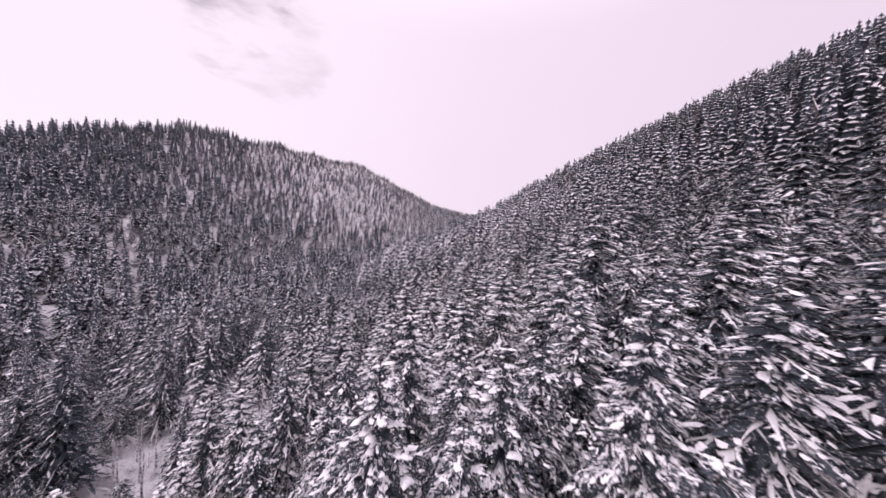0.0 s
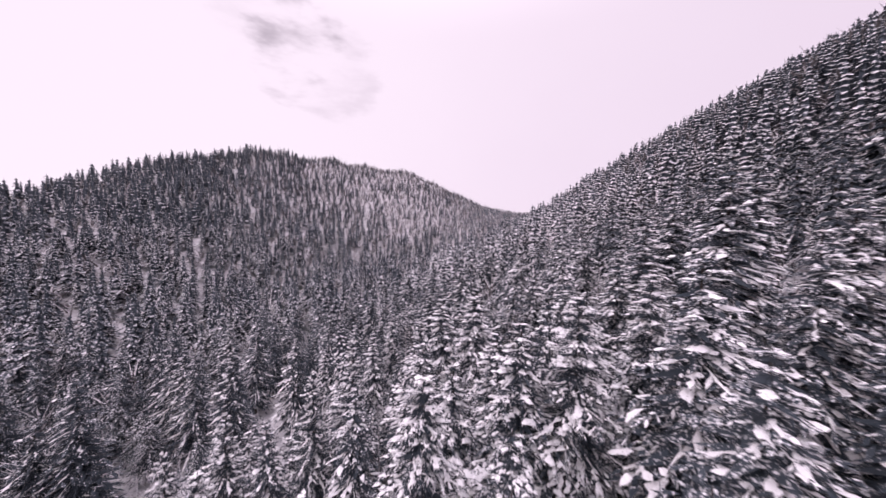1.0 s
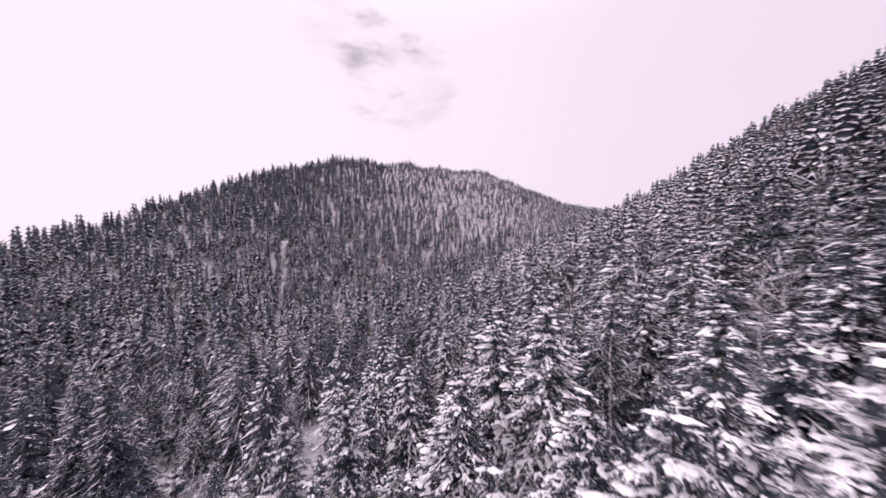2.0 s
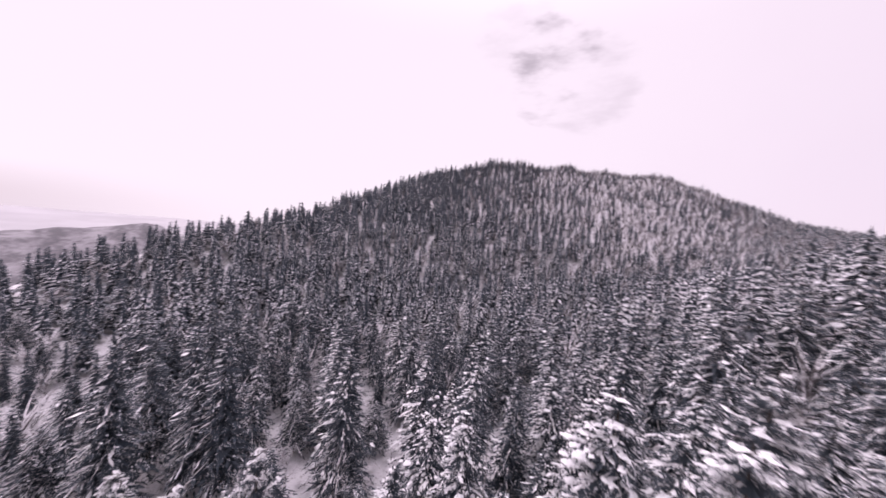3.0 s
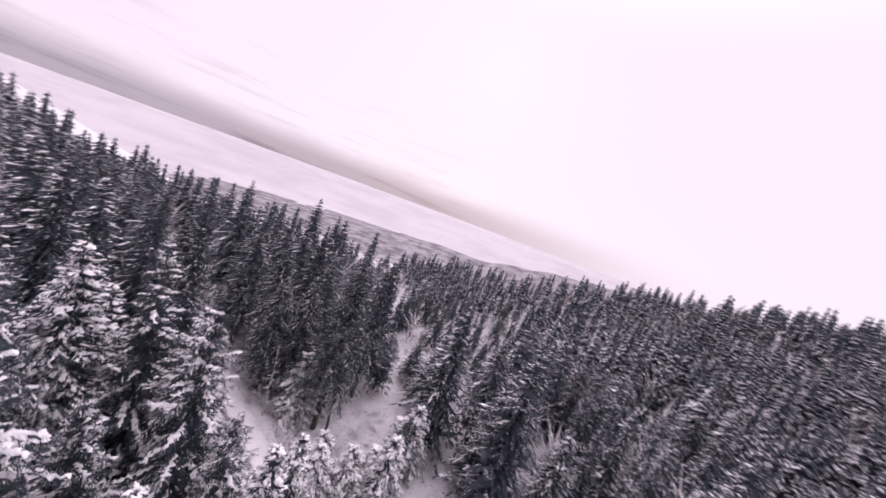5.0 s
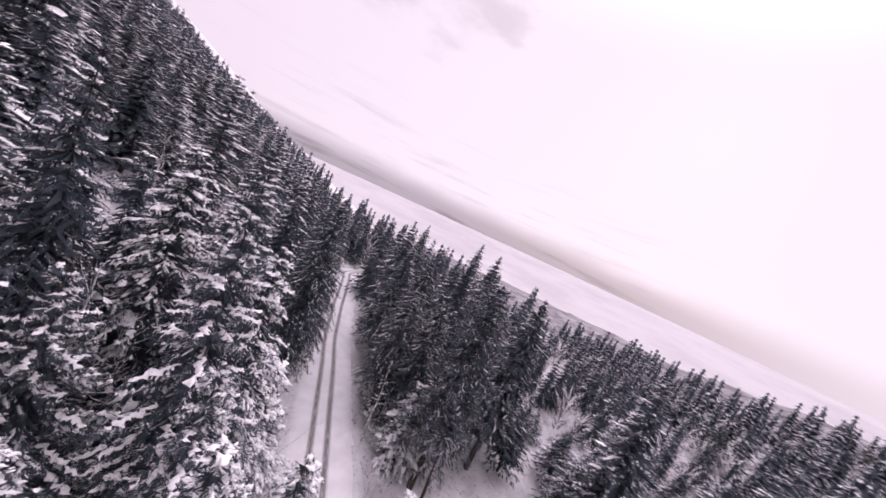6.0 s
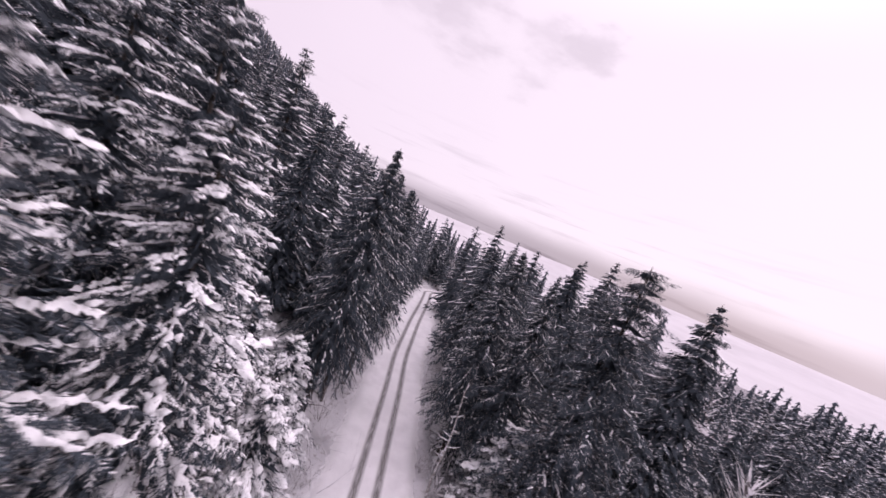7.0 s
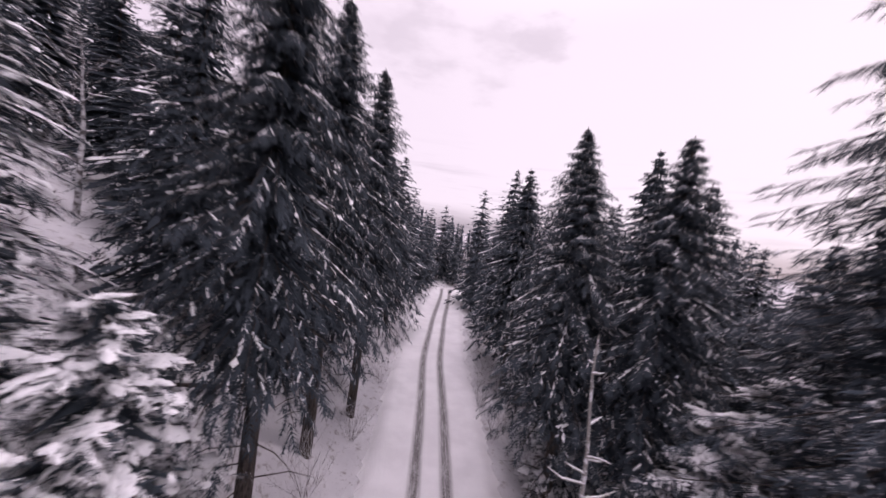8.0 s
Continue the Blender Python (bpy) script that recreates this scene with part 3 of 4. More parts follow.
def stand(name, patterns, x, y, h, wide, mat, words, seed, turn=3.14):
    """Many simple trees in one mesh."""
    rng = np.random.default_rng(seed)
    bag = Bag()
    pick = rng.integers(0, len(patterns), len(x))
    z = land(x, y)
    for i, (pv, pf) in enumerate(patterns):
        m = pick == i
        if not m.any():
            continue
        k = m.sum()
        a = rng.uniform(-turn, turn, k)
        c, s = np.cos(a)[:, None], np.sin(a)[:, None]
        hh, ww = h[m][:, None], (h[m] * wide * rng.uniform(0.8, 1.25, k))[:, None]
        tilt = rng.normal(0, 0.02, (k, 2))
        px = (pv[None, :, 0] * c - pv[None, :, 1] * s) * ww + x[m][:, None] + tilt[:, :1] * pv[None, :, 2] * hh
        py = (pv[None, :, 0] * s + pv[None, :, 1] * c) * ww + y[m][:, None] + tilt[:, 1:] * pv[None, :, 2] * hh
        pz = pv[None, :, 2] * hh + z[m][:, None] - 0.3
        bag.many(np.stack([px, py, pz], -1), pf)
    return tagged(new(name, bag.mesh(name, mat)), words, "forest", kind="stuff")


def make_snag(h):
    """A dead, pale, broken trunk with stubs."""
    rng = np.random.default_rng(8)
    top, trunk = new("dead_snag"), Bag()
    zs = np.linspace(-0.4, h, 10)
    line = np.stack([0.05 * zs + 0.12 * np.sin(zs * 0.9), 0.10 * np.sin(zs * 0.7 + 1), zs], 1)
    tube(trunk, line, 0.075 * (1.05 - np.clip(zs, 0, h) / h) + 0.02, 8)
    tagged(new("trunk", trunk.mesh("trunk", PALE_WOOD, False)), "").parent = top
    for i in range(13):
        f = rng.uniform(0.3, 0.97)
        p = np.array([np.interp(f * h, zs, line[:, c]) for c in range(3)])
        a, ln = i * 2.3, rng.uniform(0.5, 1.7) * (1.2 - f)
        d = np.array((math.cos(a), math.sin(a), rng.uniform(-0.1, 0.7)))
        b = Bag()
        tube(b, [p, p + d * ln * 0.6, p + d * ln + np.array((0, 0, rng.uniform(-0.1, 0.3)))], [0.05, 0.035, 0.012], 5)
        tagged(new("stub", b.mesh("stub", PALE_WOOD, False)), "broken snow-capped stub").parent = top
    return tagged(top, "dead pale snag with broken snow-capped stubs", "dead tree")


def make_arching_tree(h):
    """A dead tree whose long pale limbs arch over and hang."""
    rng = np.random.default_rng(14)
    top, trunk = new("dead_tree"), Bag()
    zs = np.linspace(-0.4, h, 9)
    line = np.stack([0.10 * zs, 0.05 * zs + 0.1 * np.sin(zs), zs], 1)
    tube(trunk, line, 0.16 * (1.05 - np.clip(zs, 0, h) / h) + 0.02, 8)
    tagged(new("trunk", trunk.mesh("trunk", BARK, False)), "").parent = top
    for i in range(26):
        f = rng.uniform(0.45, 1.0)
        p = np.array([np.interp(f * h, zs, line[:, c]) for c in range(3)])
        a, ln = i * 2.4 + rng.normal(0, 0.2), rng.uniform(1.6, 3.6) * (1.3 - 0.6 * f)
        o = np.array((math.cos(a), math.sin(a), 0))
        s = np.linspace(0, 1, 7)[:, None]
        pts = p + o * ln * (s - 0.18 * s ** 3) + np.array((0, 0, 1.0)) * ln * (0.75 * s - rng.uniform(0.7, 1.25) * s ** 2.2)
        b = Bag()
        tube(b, pts, np.linspace(0.038, 0.010, 7), 5)
        for q in range(4):
            m = rng.integers(2, 6)
            e = unit(rng.normal(0, 1, 3) + o * 0.6) * rng.uniform(0.3, 0.8)
            tube(b, [pts[m], pts[m] + e * 0.6 + np.array((0, 0, 0.05)), pts[m] + e + np.array((0, 0, -0.12))], [0.02, 0.014, 0.006], 3)
        tagged(new("limb", b.mesh("limb", PALE_WOOD, False)), "arching snow-lined limb").parent = top
    return tagged(top, "dead tree with arching limbs lined by white snow", "dead tree")


def make_shrub(seed, h, stems, words):
    rng = np.random.default_rng(seed)
    top, wood = new("bare_shrub"), Bag()
    for i in range(stems):
        a = i * 2.4
        limb(wood, rng, (0.1 * math.cos(a), 0.1 * math.sin(a), -0.1), unit(np.array((math.cos(a) * 0.5, math.sin(a) * 0.5, 1.2))), h * rng.uniform(0.6, 1.0), 0.018, 2, 0.05, 4)
    tagged(new("twig_growth", wood.mesh("twig_growth", TWIG, True)), "thin rimed twigs", kind="stuff").parent = top
    return tagged(top, words, "shrub", "roadside shrubs")


def make_log(a, b, radius):
    """A fallen trunk with a ridge of snow along its upper side."""
    rng = np.random.default_rng(int(abs(a[0] * 10)))
    top, wood, cap = new("fallen_log"), Bag(), Bag()
    s = np.linspace(0, 1, 8)[:, None]
    line = np.array(a) * (1 - s) + np.array(b) * s + rng.normal(0, 0.03, (8, 3))
    tube(wood, line, np.linspace(radius, radius * 0.6, 8), 8)
    for i in range(5):      # broken stubs
        m = rng.integers(1, 7)
        d = unit(rng.normal(0, 1, 3) + np.array((0, 0, 0.6)))
        tube(wood, [line[m], line[m] + d * rng.uniform(0.3, 0.7)], [0.03, 0.012], 4)
    tube(cap, line + np.array((0, 0, radius * 0.75)), np.linspace(radius, radius * 0.6, 8) * rng.uniform(0.6, 0.95, 8), 7)
    tagged(new("trunk", wood.mesh("trunk", BARK, False)), "").parent = top
    tagged(new("snow_cap", cap.mesh("snow_cap", SNOW, False)), "ridge of fresh snow").parent = top
    return tagged(top, "fallen dark trunk capped with snow among the trees", "fallen log", "fallen logs")

# ---------------------------------------------------------------- the forest's plan
# the stretch of valley that is flown through, in plan, with the height flown at
LANE = np.array([(0, -3, 40), (1.3, 13, 39.6), (0.9, 30, 37.7), (-2.4, 41, 37), (-10, 48.5, 34.6), (-17, 49.4, 31.4), (-22, 47, 28), (-25.9, 42.5, 24.2), (-28.6, 33, 18), (-28.8, 27, 14.2), (-29.5, 18, 9)])


def lane_gap(x, y):
    """Distance in plan to the lane and the lane's height there."""
    x, y = np.atleast_1d(x), np.atleast_1d(y)
    best, level = np.full(len(x), 1e9), np.zeros(len(x))
    for a, b in zip(LANE[:-1], LANE[1:]):
        ab = (b - a)[:2]
        s = np.clip(((x - a[0]) * ab[0] + (y - a[1]) * ab[1]) / (ab @ ab), 0, 1)
        d = np.hypot(x - a[0] - s * ab[0], y - a[1] - s * ab[1])
        level = np.where(d < best, a[2] + s * (b[2] - a[2]), level)
        best = np.minimum(best, d)
    return best, level


# trees that stand out: x, y, height of the top, snow (2 heavy, 1 middling, 0 little)
ROADSIDE = [(-24.2, 18.3, 24.0, 0), (-25.4, 9.6, 22.3, 0), (-24.5, 13.9, 23.0, 0), (-16.3, 10.9, 25.7, 1), (-10.5, 5.0, 31.0, 1), (-21.4, 33.9, 24.4, 1), (-25.6, 37.4, 18.4, 2),
            (-40.2, 21.2, 23.0, 3), (-36.9, 9.5, 20.9, 0), (-44.3, 5.0, 21.9, 0), (-38.7, -14.4, 23.1, 0), (-48.3, 17.8, 22.8, 0), (-35.4, 13.9, 18.0, 0),
            (-38.0, 15.5, 19.0, 0), (-36.3, 1.5, 20.0, 0), (-37.6, -4.0, 19.5, 0), (-24.4, 2.0, 21.5, 0), (-25.0, -6.0, 21.0, 0),
            (-23.2, 21.6, 12.3, 4), (-20.6, 21.4, 12.0, 4), (-24.2, 25.4, 11.6, 4), (-19.0, 23.6, 21.0, 2),
            (-22.5, 36.2, 20.0, 1), (-17.5, 34.6, 21.0, 1), (-14.2, 30.2, 27.0, 1), (-18.6, 38.6, 20.0, 2), (-23.4, 38.8, 19.9, 2), (-17.2, 27.6, 25.0, 2), (-14.4, 36.0, 28.0, 1), (-36.6, 13.0, 8.0, 4), (-38.4, 18.4, 10.0, 4), (-41.4, 17.6, 11.0, 4), (-40.0, 15.4, 9.5, 4), (-17.6, 20.4, 22.0, 2), (-22.2, 29.8, 22.3, 2), (-21.8, 24.4, 15.0, 2), (-48.5, 3.0, 19.5, 0), (-46.5, 14.0, 16.0, 0), (-52.5, -3.0, 24.0, 0), (-41.5, -1.5, 21.5, 0), (-43.0, 11.0, 18.5, 0)]
SLOPE = [(9.9, 14.7, 37.5, 2), (11.8, 35.3, 37.3, 2), (23.4, 26.4, 43.4, 2), (6.3, 31.6, 36.2, 2), (-2.4, 26.2, 33.0, 2), (-11.7, 37.9, 30.2, 1), (-20.3, 28.0, 25.5, 1),
         (-1.3, 47.4, 32.9, 2), (6.5, 58.7, 34.0, 2), (17.0, 48.1, 41.2, 2), (19.6, 40.5, 46.4, 2), (24.5, 36.4, 43.0, 2), (-1.4, 53.5, 33.6, 1), (-32.2, 92.3, 27.0, 1), (-10.2, 64.9, 29.6, 1), (-5.6, 74.5, 33.9, 1), (-10.5, 60.0, 26.5, 2), (25.3, 60.2, 45.3, 2)]
FLOOR = [(-39.3, 53.9, 21.5, 1), (-34.6, 74.2, 23.2, 1), (-88.5, 63.0, 19.2, 0), (-52.8, 38.5, 18.0, 1), (-26.2, 63.4, 25.2, 1), (-51.8, 30.4, 22.1, 1), (-49.6, 41.4, 21.9, 1), (-49.3, 56.5, 19.4, 1), (-35.8, 64.4, 20.4, 2), (-54.4, 59.2, 18.6, 1), (-29.0, 63.5, 19.0, 2), (-50.2, 71.1, 20.4, 1), (-59.7, 74.7, 18.6, 1), (-57.6, 60.1, 22.3, 1),
         (-64.5, -23.2, 21.4, 0), (-63.4, -32.6, 23.4, 0), (-51.9, -49.2, 21.4, 0), (-52.0, 11.8, 17.5, 0), (-57.0, -8.0, 20.5, 0)]
# leafless trees that stand out: x, y, height
BARE = [(-42.6, 47.8, 8.5), (-16.0, 31.0, 11.0), (-13.2, 28.4, 10.0), (-9.8, 24.4, 11.0), (-21.0, 50.0, 11.0), (-39.0, 41.5, 9.0), (-24.4, 28.6, 6.5), (-25.0, 32.0, 5.5), (-23.4, 28.0, 8.0), (-23.2, 30.8, 8.5), (-23.6, 24.4, 6.5), (-24.4, 26.4, 6.0), (-21.6, 30.4, 9.5), (-18.0, 58.0, 11.0), (-31.0, 56.0, 10.0), (-34.0, 51.0, 9.0), (-8.0, 53.0, 12.0), (-3.0, 57.0, 12.0), (3.5, 52.0, 12.0), (-14.5, 66.0, 12.0), (-24.0, 70.0, 11.0)]
# low growth in the openings: x, y, height, kind (0 small spruce, 1 leafless, 2 dark spruce)
LOW = [(-38.4, 30.6, 6.0, 0), (-41.0, 33.4, 8.5, 0), (-36.6, 27.6, 5.5, 0), (-46.8, 31.4, 9.0, 0), (-42.6, 30.2, 4.0, 0), (-34.8, 29.6, 5.0, 0), (-45.4, 44.6, 7.0, 1), (-47.6, 46.4, 6.5, 1), (-43.6, 42.4, 7.0, 1), (-46.4, 48.8, 6.5, 1), (-37.8, 21.6, 6.0, 1), (-42.4, 20.4, 7.0, 1), (-52.4, 51.5, 10.0, 2), (-45.8, 62.3, 9.0, 2), (-95.9, 16.0, 10.0, 2), (-103.4, 20.0, 9.0, 2), (-110.8, 9.7, 10.0, 2), (-76.7, 23.1, 9.0, 2), (-57.6, 54.1, 9.0, 2), (-52.3, 54.2, 3.0, 1), (-49.6, 49.4, 3.0, 1), (-43.7, 47.9, 2.6, 1)]
# openings without trees: x, y, radius
OPEN = [(-49.3, 24.2, 3.4), (-44.4, 27.4, 3.8), (-39.0, 32.0, 2.5), (-36.4, 24.4, 3.0), (-36.0, 11.0, 1.5), (-39.8, -9.4, 4.0), (-44.5, -19.0, 5.0), (-44.3, 60.0, 2.5), (-45.2, 50.0, 3.0), (-24.0, 14.0, 2.0), (-19.6, 14.6, 3.4), (-13.0, 9.0, 3.4)]


def jittered(rng, x0, x1, y0, y1, step):
    gx, gy = np.meshgrid(np.arange(x0, x1, step), np.arange(y0, y1, step))
    x = gx.ravel() + rng.uniform(-0.46, 0.46, gx.size) * step
    y = gy.ravel() + rng.uniform(-0.46, 0.46, gx.size) * step
    return x, y


def clear_of_road(x, y, margin):
    rx = road_x(y)
    inside = (y < 76) & (y > -160) & (x > rx - 4.0 - margin) & (x < rx + 4.0 + margin)
    return ~inside


def clear_of(x, y, spots):
    ok = np.ones(len(x), bool)
    for sx, sy, r in spots:
        ok &= np.hypot(x - sx, y - sy) > r
    return ok


def plant_near():
    rng = np.random.default_rng(21)
    slim = dict(tilt=-32, climb=36, even=1.0, pend=0.75, shape=0.68)
    hero_light = [make_spruce(21 + i, 20, 3.4, (6.0, 6.8)[i], 38, 7, 10, 2, (0.50, 0.58)[i], 0.30, 0, 0.3 * i, fill=2200, core=0.40, lee=0.3, broken=0.55, cover=0.48, spread=0.25, **slim) for i in range(2)]
    hero_mid = [make_spruce(28 + i, 20, 4.8, 2.0, 22, 7, 9, 2, (0.24, 0.18)[i], 0.95, 0, 0.3, tilt=-16, pend=0.45, fill=1600, core=0.36, ridge=2.2, lee=0.15, broken=0.08) for i in range(2)]
    hero_heavy = [make_spruce(25 + i, 18, 4.4, 1.4, 26, 7, 8, 2, 0.78, 0.85, 9, 0.2 * i, pend=0.4, fill=1500, core=0.45, ridge=1.7, lee=0.0, size=0.8) for i in range(2)]
    fir = [make_spruce(57, 20, 3.3, 6.0, 24, 10, 10, 2, 0.25, 0.0, 0, 0.3, 0.5, tilt=-14, climb=14, pend=0.35, fill=4000, core=0.4, cover=0.5, spread=0.25, lee=0.0)]
    small = [make_spruce(58 + i, 7, 2.7, 0.2, 16, 7, 8, 2, 0.95, 0.9, 9, 0.1, 0.7, pend=0.3, fill=500, size=1.0, ridge=1.6, lee=0.0) for i in range(2)]
    heavy = [make_spruce(31 + i, 18, 4.6, 1.2, 25, 6, 6, 1, (0.58, 0.46, 0.52)[i], 0.75, (5, 4, 4)[i], 0.2 * i, fill=700, ridge=1.5) for i in range(3)]
    light = [make_spruce(41 + i, 20, 3.8, 6.0, 28, 6, 6, 1, (0.06, 0.10)[i], 0.40, 0, 0.25 * i, fill=1000, core=0.55, **slim) for i in range(2)]
    mid = [make_spruce(51 + i, 18, 4.2, 2.0, 25, 6, 6, 1, (0.22, 0.15)[i], 0.8, 1 - i, -0.2 * i, fill=800, ridge=1.7) for i in range(2)]
    heavy1 = [make_spruce(61 + i, 17, 4.6, 1.6, 24, 6, 5, 0, (0.55, 0.44, 0.38, 0.50)[i], 0.7, (5, 4, 3, 4)[i], 0.2 * i, fill=220, ridge=1.5, core=0.6) for i in range(4)]
    mid1 = [make_spruce(71 + i, 17, 4.3, 2.0, 24, 6, 5, 0, (0.16, 0.09, 0.20, 0.12)[i], 0.7, (1, 0, 0, 0)[i], 0.3 * i, fill=220, ridge=1.6, core=0.62) for i in range(4)]
    light1 = [make_spruce(81 + i, 18, 4.1, 4.0, 26, 6, 5, 0, 0.06, 0.4, 0, fill=260, tilt=-30, even=0.6, core=0.62, ridge=1.4) for i in range(3)]
    bare = [make_bare_tree(91 + i, 11 + i, 3.8, TWIG, 2, 11, 5) for i in range(3)]
    patterns = hero_light + hero_heavy + hero_mid + fir + small + heavy + light + mid + heavy1 + mid1 + light1 + bare
    size = {id(p): s for p, s in zip(patterns, [20] * 2 + [18] * 2 + [20] * 2 + [20] + [7] * 2 + [18] * 3 + [20] * 2 + [18] * 2 + [17] * 8 + [18] * 3 + [11, 12, 13])}
    spots = {}
    placed = []

    def put(pattern, x, y, h, fat=1.0):
        s = h / size[id(pattern)]
        w = fat * (0.45 + 0.55 * s) * (1.25 if x < -33 and y > 24 else (1.22 if x < -33 else (1.28 if x > -8 else 1.0)))
        m = Matrix.Translation((x, y, float(land(x, y)) - 0.05)) @ Matrix.Rotation(rng.uniform(-0.7, 0.7), 4, "Z") @ Matrix.Diagonal((w, w, s, 1))
        spots.setdefault(id(pattern), []).append(m)
        placed.append((x, y, (6.4 if y > 22 else 4.6) if x < -30 else 3.3))

    for x, y, top, snow in ROADSIDE + SLOPE + FLOOR:      # the row along the road stands close and broad
        kind = (light, mid, heavy, fir, small)[snow]
        d, level = lane_gap(x, y)
        if snow < 3 and d[0] < 14:
            kind = (hero_light, hero_mid, hero_heavy)[snow]
        elif snow < 3 and d[0] > 20:
            kind = (light1, mid1, heavy1)[snow]
        put(kind[rng.integers(len(kind))], x, y, top - float(land(x, y)), rng.uniform(0.92, 1.1) * (1.12 if -26 < x < -24.3 and y < 14 else (1.22 if snow == 4 and x > -30 else 1.0)))

    for i, (x, y, h) in enumerate(BARE):
        put(bare[i % 3], x, y, h)
        placed[-1] = (x, y, 3.2 if y > 50 else 0.5)
    x, y = jittered(rng, -75, 48, -45, 92, 4.7)
    gap, level = lane_gap(x, y)
    order = np.argsort(gap)
    x, y, gap, level = x[order], y[order], gap[order], level[order]
    wet = waves(x, y, 23, 12)
    made = 0
    rest = []
    for i in range(len(x)):
        if not clear_of_road(x[i:i + 1], y[i:i + 1], 0.0)[0] or not clear_of(x[i:i + 1], y[i:i + 1], OPEN + placed)[0]:
            continue
        if -23 < x[i] < -4 and y[i] < 24 and rng.random() < 0.45:      # an open stand on the slope above the road
            continue
        ground = float(land(x[i], y[i]))
        east = x[i] > -22
        h = (rng.uniform(13, 19) if east else rng.uniform(11, 20)) * (0.6 if rng.random() < 0.14 else 1.0)
        room = level[i] - 3.2 - ground
        if gap[i] < 4.5:
            h = min(h, room)
        elif gap[i] < 7:
            h = min(h, room + 3)
        if h < 3:
            continue
        leafless = rng.random() < (0.30 if wet[i] > 0 else 0.13) * (1.0 if east else 0.6)
        if x[i] < -49 and 42 + 1.2 * (x[i] + 26) < y[i] < 28:      # lower wood towards the edge of the shelf
            h *= 0.7
        if -47 < x[i] < -24 and 36 < y[i] < 64:      # young broadleaf wood with low spruces
            h, leafless = h * 0.62, rng.random() < 0.55
        if gap[i] > 34 or made >= 250:
            rest.append((x[i], y[i], h, leafless))
            continue
        made += 1
        if leafless:
            put(bare[rng.integers(3)], x[i], y[i], min(h, 13.0) * 0.85)
        elif math.hypot(gap[i], max(0.0, level[i] - ground - h)) < 8.5:
            kind = (heavy if y[i] > 32 or x[i] > -6 or rng.random() < 0.6 else mid) if east else (light if x[i] > -47 and y[i] < 26 else mid)
            put(kind[rng.integers(len(kind))], x[i], y[i], h, rng.uniform(0.85, 1.1))
        else:
            kind = (heavy1 if rng.random() < ((0.9 if y[i] < 50 else 0.5) if y[i] > 32 or x[i] > -6 else 0.4) else mid1) if east else (light1 if y[i] < 24 or x[i] < -40 and rng.random() < 0.45 else mid1)
            put(kind[rng.integers(len(kind))], x[i], y[i], h, rng.uniform(0.85, 1.1))
    for i, (x, y, h, sort) in enumerate(LOW):
        put((small, bare, light1)[sort][i % 2], x, y, h)
    for p in patterns:
        first, *others = spots.get(id(p), [Matrix.Translation((70, 10, float(land(70, 10)) - 0.1))])
        for m in others:
            copy_thing(p, m)
        p.matrix_world = first
    return np.array([r[:3] for r in rest]), np.array([r[3] for r in rest]), placed


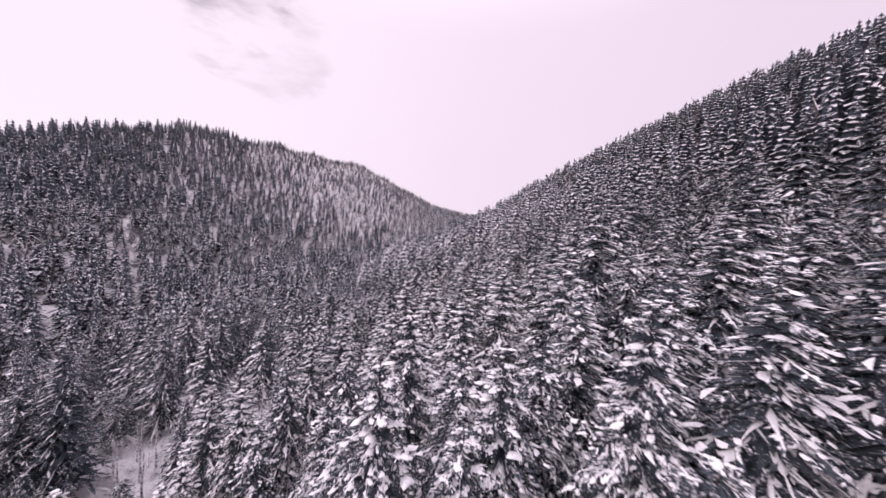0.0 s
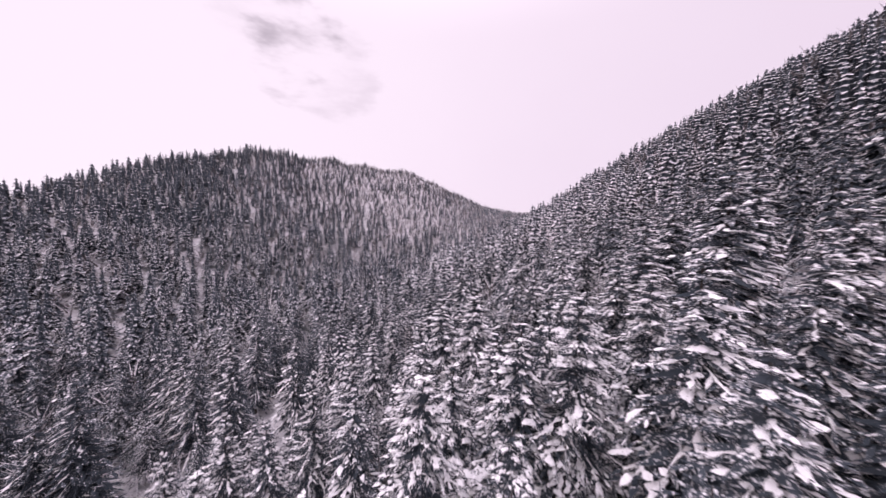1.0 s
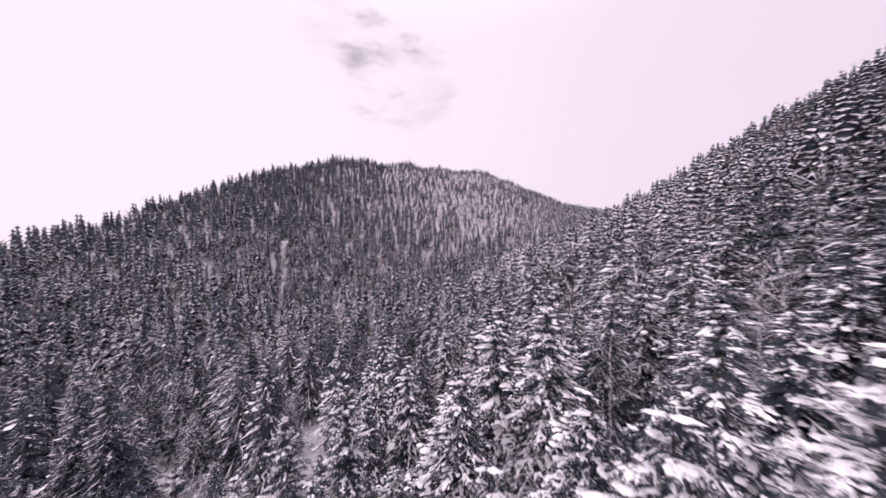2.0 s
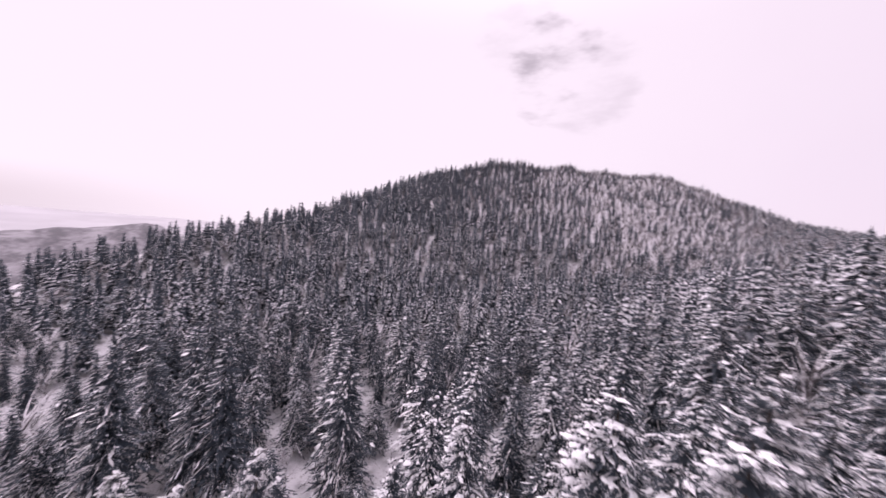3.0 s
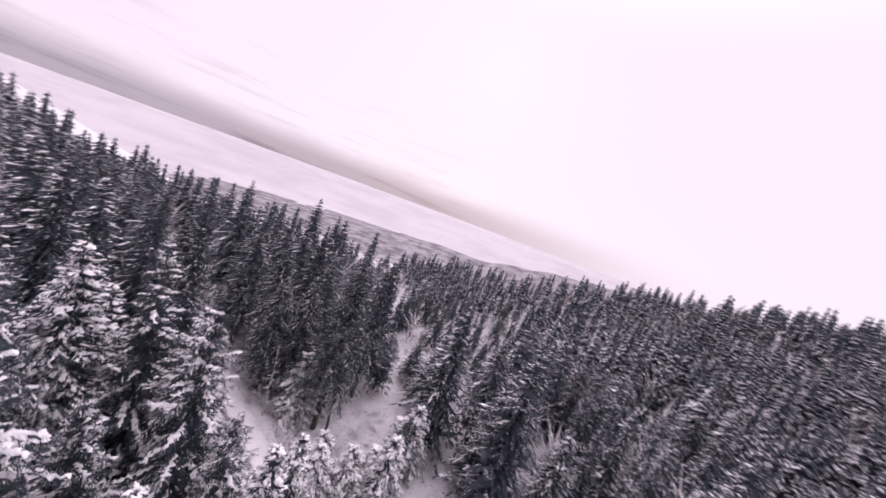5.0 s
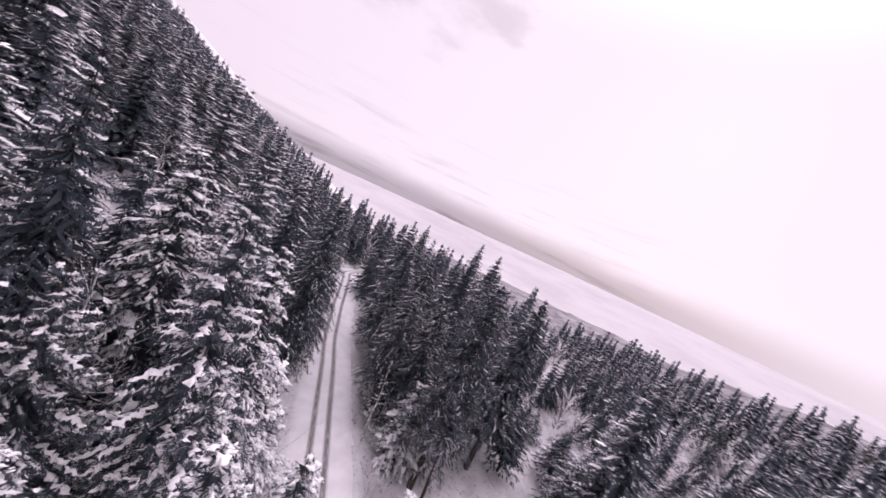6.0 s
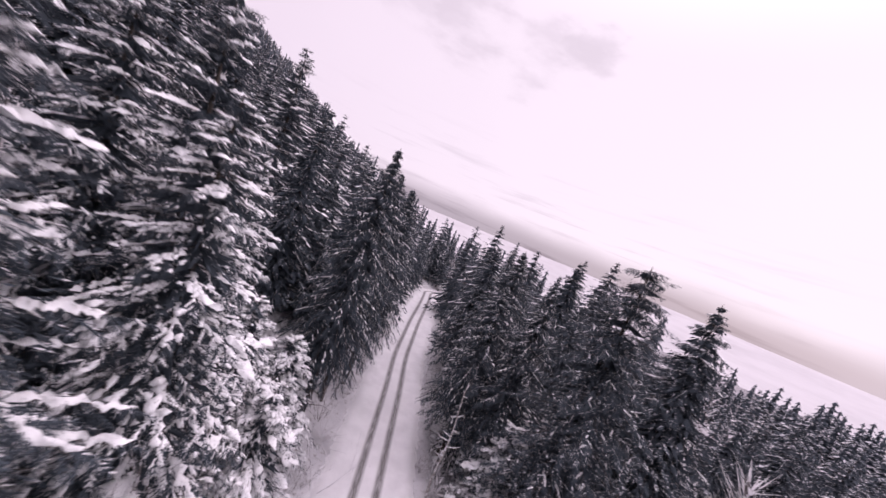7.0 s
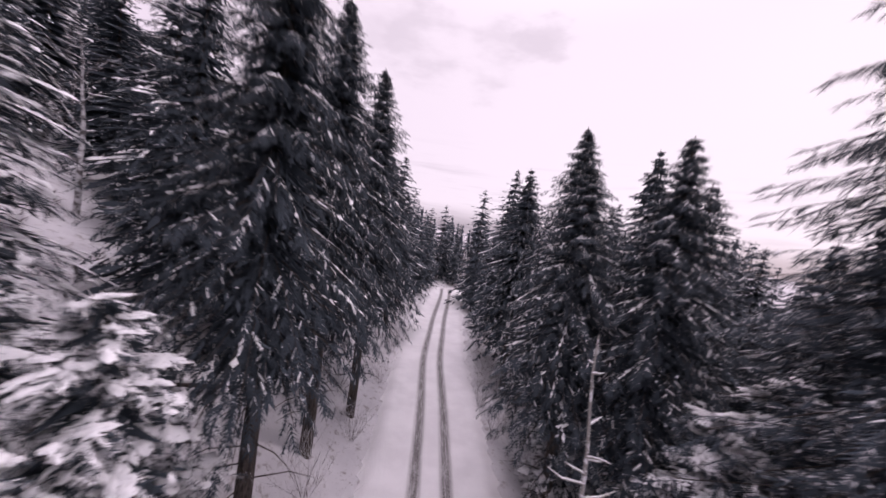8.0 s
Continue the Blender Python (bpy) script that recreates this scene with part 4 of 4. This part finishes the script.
def plant_far(rest, bare, placed):
    rng = np.random.default_rng(77)
    # middle distance: trees built from boughs, joined
    mids = []
    for seed in range(6):
        trunk, wood, green, snow = spruce_parts(200 + seed, 17.0, 4.2, 1.8, 18, 5, 4, 0, (0.58, 0.44, 0.50, 0.18, 0.24, 0.14)[seed], (0.4, 0.3, 0.4, 0.2, 0.2, 0.1)[seed], (2, 1, 1, 0, 1, 0)[seed], fill=90, wide=0.15, size=1.2, core=0.62)
        mids.append([b.arrays() for b in (trunk, green, snow)])
    x, y = jittered(rng, -210, 190, -150, 260, 5.5)
    gap, level = lane_gap(x, y)
    inner = (x > -75) & (x < 48) & (y > -45) & (y < 92)
    u = (x + 26) * 0.9945 + (y - 20) * 0.1045
    seen = ~((u > 80) & (y < -25)) & ~((y < -60) & (x > 60))
    keep = ~inner & clear_of_road(x, y, 0) & seen & (gap < 105) & clear_of(x, y, OPEN)
    x, y, gap = x[keep], y[keep], gap[keep]
    h = rng.uniform(14, 21, len(x)) * np.where(rng.random(len(x)) < 0.15, 0.6, 1)
    h = h * np.where((x < -49) & (y < 28) & (y > 42 + 1.2 * (x + 26)), 0.7, 1.0)
    lf = rng.random(len(x)) < np.where(waves(x, y, 45, 12) > 0.05, 0.26, 0.09)
    if len(rest):
        x, y, h = np.concatenate([rest[:, 0], x]), np.concatenate([rest[:, 1], y]), np.concatenate([rest[:, 2], h])
        lf, gap = np.concatenate([bare, lf]), lane_gap(x, y)[0]
    pats = [[(v / 17.0, f) for v, f in m] for m in mids]
    # the eastern flank gets snowier trees, partly standing in for light on it
    sunny = (x + 26) * 0.9945 + (y - 20) * 0.1045 > 6 + 10 * waves(x, y, 40, 17)
    for side, who, flank in (("eastern_", pats[:3], sunny), ("western_", pats[3:], ~sunny)):
        near = (gap < 66) & ~lf & flank
        for name, k, mat, words in (("forest_trunks", 0, BARK, "dark trunks of the spruce wood"), ("forest_crowns", 1, NEEDLES, "dense dark spruce crowns in snow"), ("forest_snow", 2, SNOW, "snow lying on the spruce boughs")):
            stand(side + name, [p[k] for p in who], x[near], y[near], h[near], 1.0, mat, words, 300, 0.8)
    near = (gap < 66) & ~lf
    star = [far_spruce(13, 6, 400 + i) for i in range(6)]
    far = ~near & ~lf
    # these far crowns carry added white in place of haze
    for name, who, mat in (("eastern_spruce_wood", far & sunny, NEEDLES_HAZED_SNOWY), ("western_spruce_wood", far & ~sunny, NEEDLES_HAZED)):
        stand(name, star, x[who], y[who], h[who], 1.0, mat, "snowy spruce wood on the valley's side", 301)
    fuzz = [far_bare(64, 500 + i) for i in range(5)]
    stand("bare_wood", fuzz, x[lf], y[lf], h[lf] * 0.72, 0.9, TWIG, "leafless grey wood among the spruces", 302)
    # the hillsides beyond
    x, y = jittered(rng, -620, 420, -330, 760, 5.2)
    gap = lane_gap(x, y)[0]
    px, py = x + 5, y - 30
    yaw, r = np.degrees(np.arctan2(-px, py)), np.hypot(px, py)
    reach = np.interp(yaw, HEADING, REACH, 640, 150)
    u = (x + 26) * 0.9945 + (y - 20) * 0.1045
    east = (u > 0) & (u < 345) & (yaw < 5) & (yaw > -62)
    south = (u > 0) & (u < 200) & (y < 0) & (y > -300) & (yaw < -125)
    west = (yaw >= -3) & (yaw < 112) & (r < reach + 22)
    low = (yaw >= 112) & (r < 190) | (yaw < -170) & (r < 260) & (u < 20)
    inner = (x > -210) & (x < 190) & (y > -150) & (y < 260) & (gap < 105)
    keep = (east | west | low | south) & ~inner & clear_of_road(x, y, 0)
    x, y, yaw, r = x[keep], y[keep], yaw[keep], r[keep]
    # bare wood pales this far hill, partly in place of haze
    pale = np.exp(-((yaw - 18) / 20) ** 2) * smooth(r, 150, 380)
    lf = rng.random(len(x)) < 0.30 - 0.16 * smooth(yaw, 30, 50) + 0.22 * waves(x, y, 80, 13) + 0.50 * pale
    h = rng.uniform(8.5, 16.5, len(x)) * np.where(lf, 0.9, 1) * (1 - 0.25 * pale)
    fine, cone = [far_spruce(11, 6, 650 + i) for i in range(6)], [far_spruce(6 + i % 2, 4, 600 + i) for i in range(8)]
    wisp = [far_bare(26, 700 + i) for i in range(5)]
    wisp = [(v * np.array((1.6, 1.6, 1.0)), f) for v, f in wisp]
    flank = (x + 26) * 0.9945 + (y - 20) * 0.1045 > 8
    close_by = lane_gap(x, y)[0] < 190
    # both far needle colours are whitened to stand in for haze
    for side_, which, mat, words in (("eastern", flank, NEEDLES_HAZED_SNOWY, "steep eastern hillside of snow-laden spruces"), ("western", ~flank, NEEDLES_HAZED, "dark spruce-clad western hillside under snow")):
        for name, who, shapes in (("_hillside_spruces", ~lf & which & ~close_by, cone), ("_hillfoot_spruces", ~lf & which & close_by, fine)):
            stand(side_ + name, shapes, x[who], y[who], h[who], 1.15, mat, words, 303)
    stand("hillside_bare_wood", wisp, x[lf], y[lf], h[lf], 1.0, TWIG_FAR, "bare broadleaf wood on the snowy hillside", 304)



def plant_small():
    rng = np.random.default_rng(5)
    # brush that pokes through the snow between the trees
    x, y = jittered(rng, -78, -4, -50, 78, 1.9)
    keep = clear_of_road(x, y, 0.2) & (waves(x, y, 17, 31) + rng.normal(0, 0.35, len(x)) > -0.05)
    x, y = x[keep], y[keep]
    brush = [(v * np.array((2.6, 2.6, 1.0)), f) for v, f in (far_bare(30, 800 + i) for i in range(5))]
    stand("undergrowth", brush, x, y, rng.uniform(0.7, 2.3, len(x)), 1.0, TWIG, "low leafless brush poking out of the snow", 305)
    make_snag(9.4).matrix_world = Matrix.Translation((-34.3, 18.8, float(land(-34.3, 18.8))))
    make_arching_tree(8.2).matrix_world = Matrix.Translation((-40.6, 23.2, float(land(-40.6, 23.2))))
    shrubs = [make_shrub(3 + i, 2.8, 12, "leafless rimed shrub beside the snowy road") for i in range(3)]
    sapling = make_shrub(9, 4.6, 2, "thin leafless sapling standing in roadside snow")
    spots = [(-26.2, 20.8, 0.8), (-25.4, 23.5, 1.3), (-25.2, 15.6, 1.0), (-25.3, 27.0, 1.4), (-24.2, 30.5, 1.6), (-26.0, 11.5, 0.8), (-33.6, 6.3, 1.1), (-33.9, 9.8, 0.9), (-34.6, 22.5, 1.2),
             (-34.6, 1.0, 1.2), (-26.3, 5.0, 0.9), (-34.4, 26.0, 1.2), (-26.5, -1.0, 1.0), (-35.0, -6.0, 1.1), (-24.0, 25.4, 1.5), (-23.4, 28.4, 1.4), (-26.0, 32.4, 1.2), (-35.2, 13.0, 1.3), (-33.8, 16.4, 0.8)]
    for i, (x, y, s) in enumerate(spots):
        m = Matrix.Translation((x, y, float(land(x, y)))) @ Matrix.Rotation(rng.uniform(0, 6.28), 4, "Z") @ Matrix.Diagonal((s, s, s, 1))
        if i < 3:
            shrubs[i].matrix_world = m
        else:
            copy = copy_thing(shrubs[i % 3], m)
            copy.scale = (s, s, s)
    make_log((-19.4, 15.9, float(land(-19.4, 15.9)) + 0.22), (-21.4, 13.7, float(land(-21.4, 13.7)) + 0.30), 0.14)
    sapling.matrix_world = Matrix.Translation((-27.0, 20.6, float(land(-27.0, 20.6))))


plant_small()
rest, bare, placed = plant_near()
plant_far(rest, bare, placed)
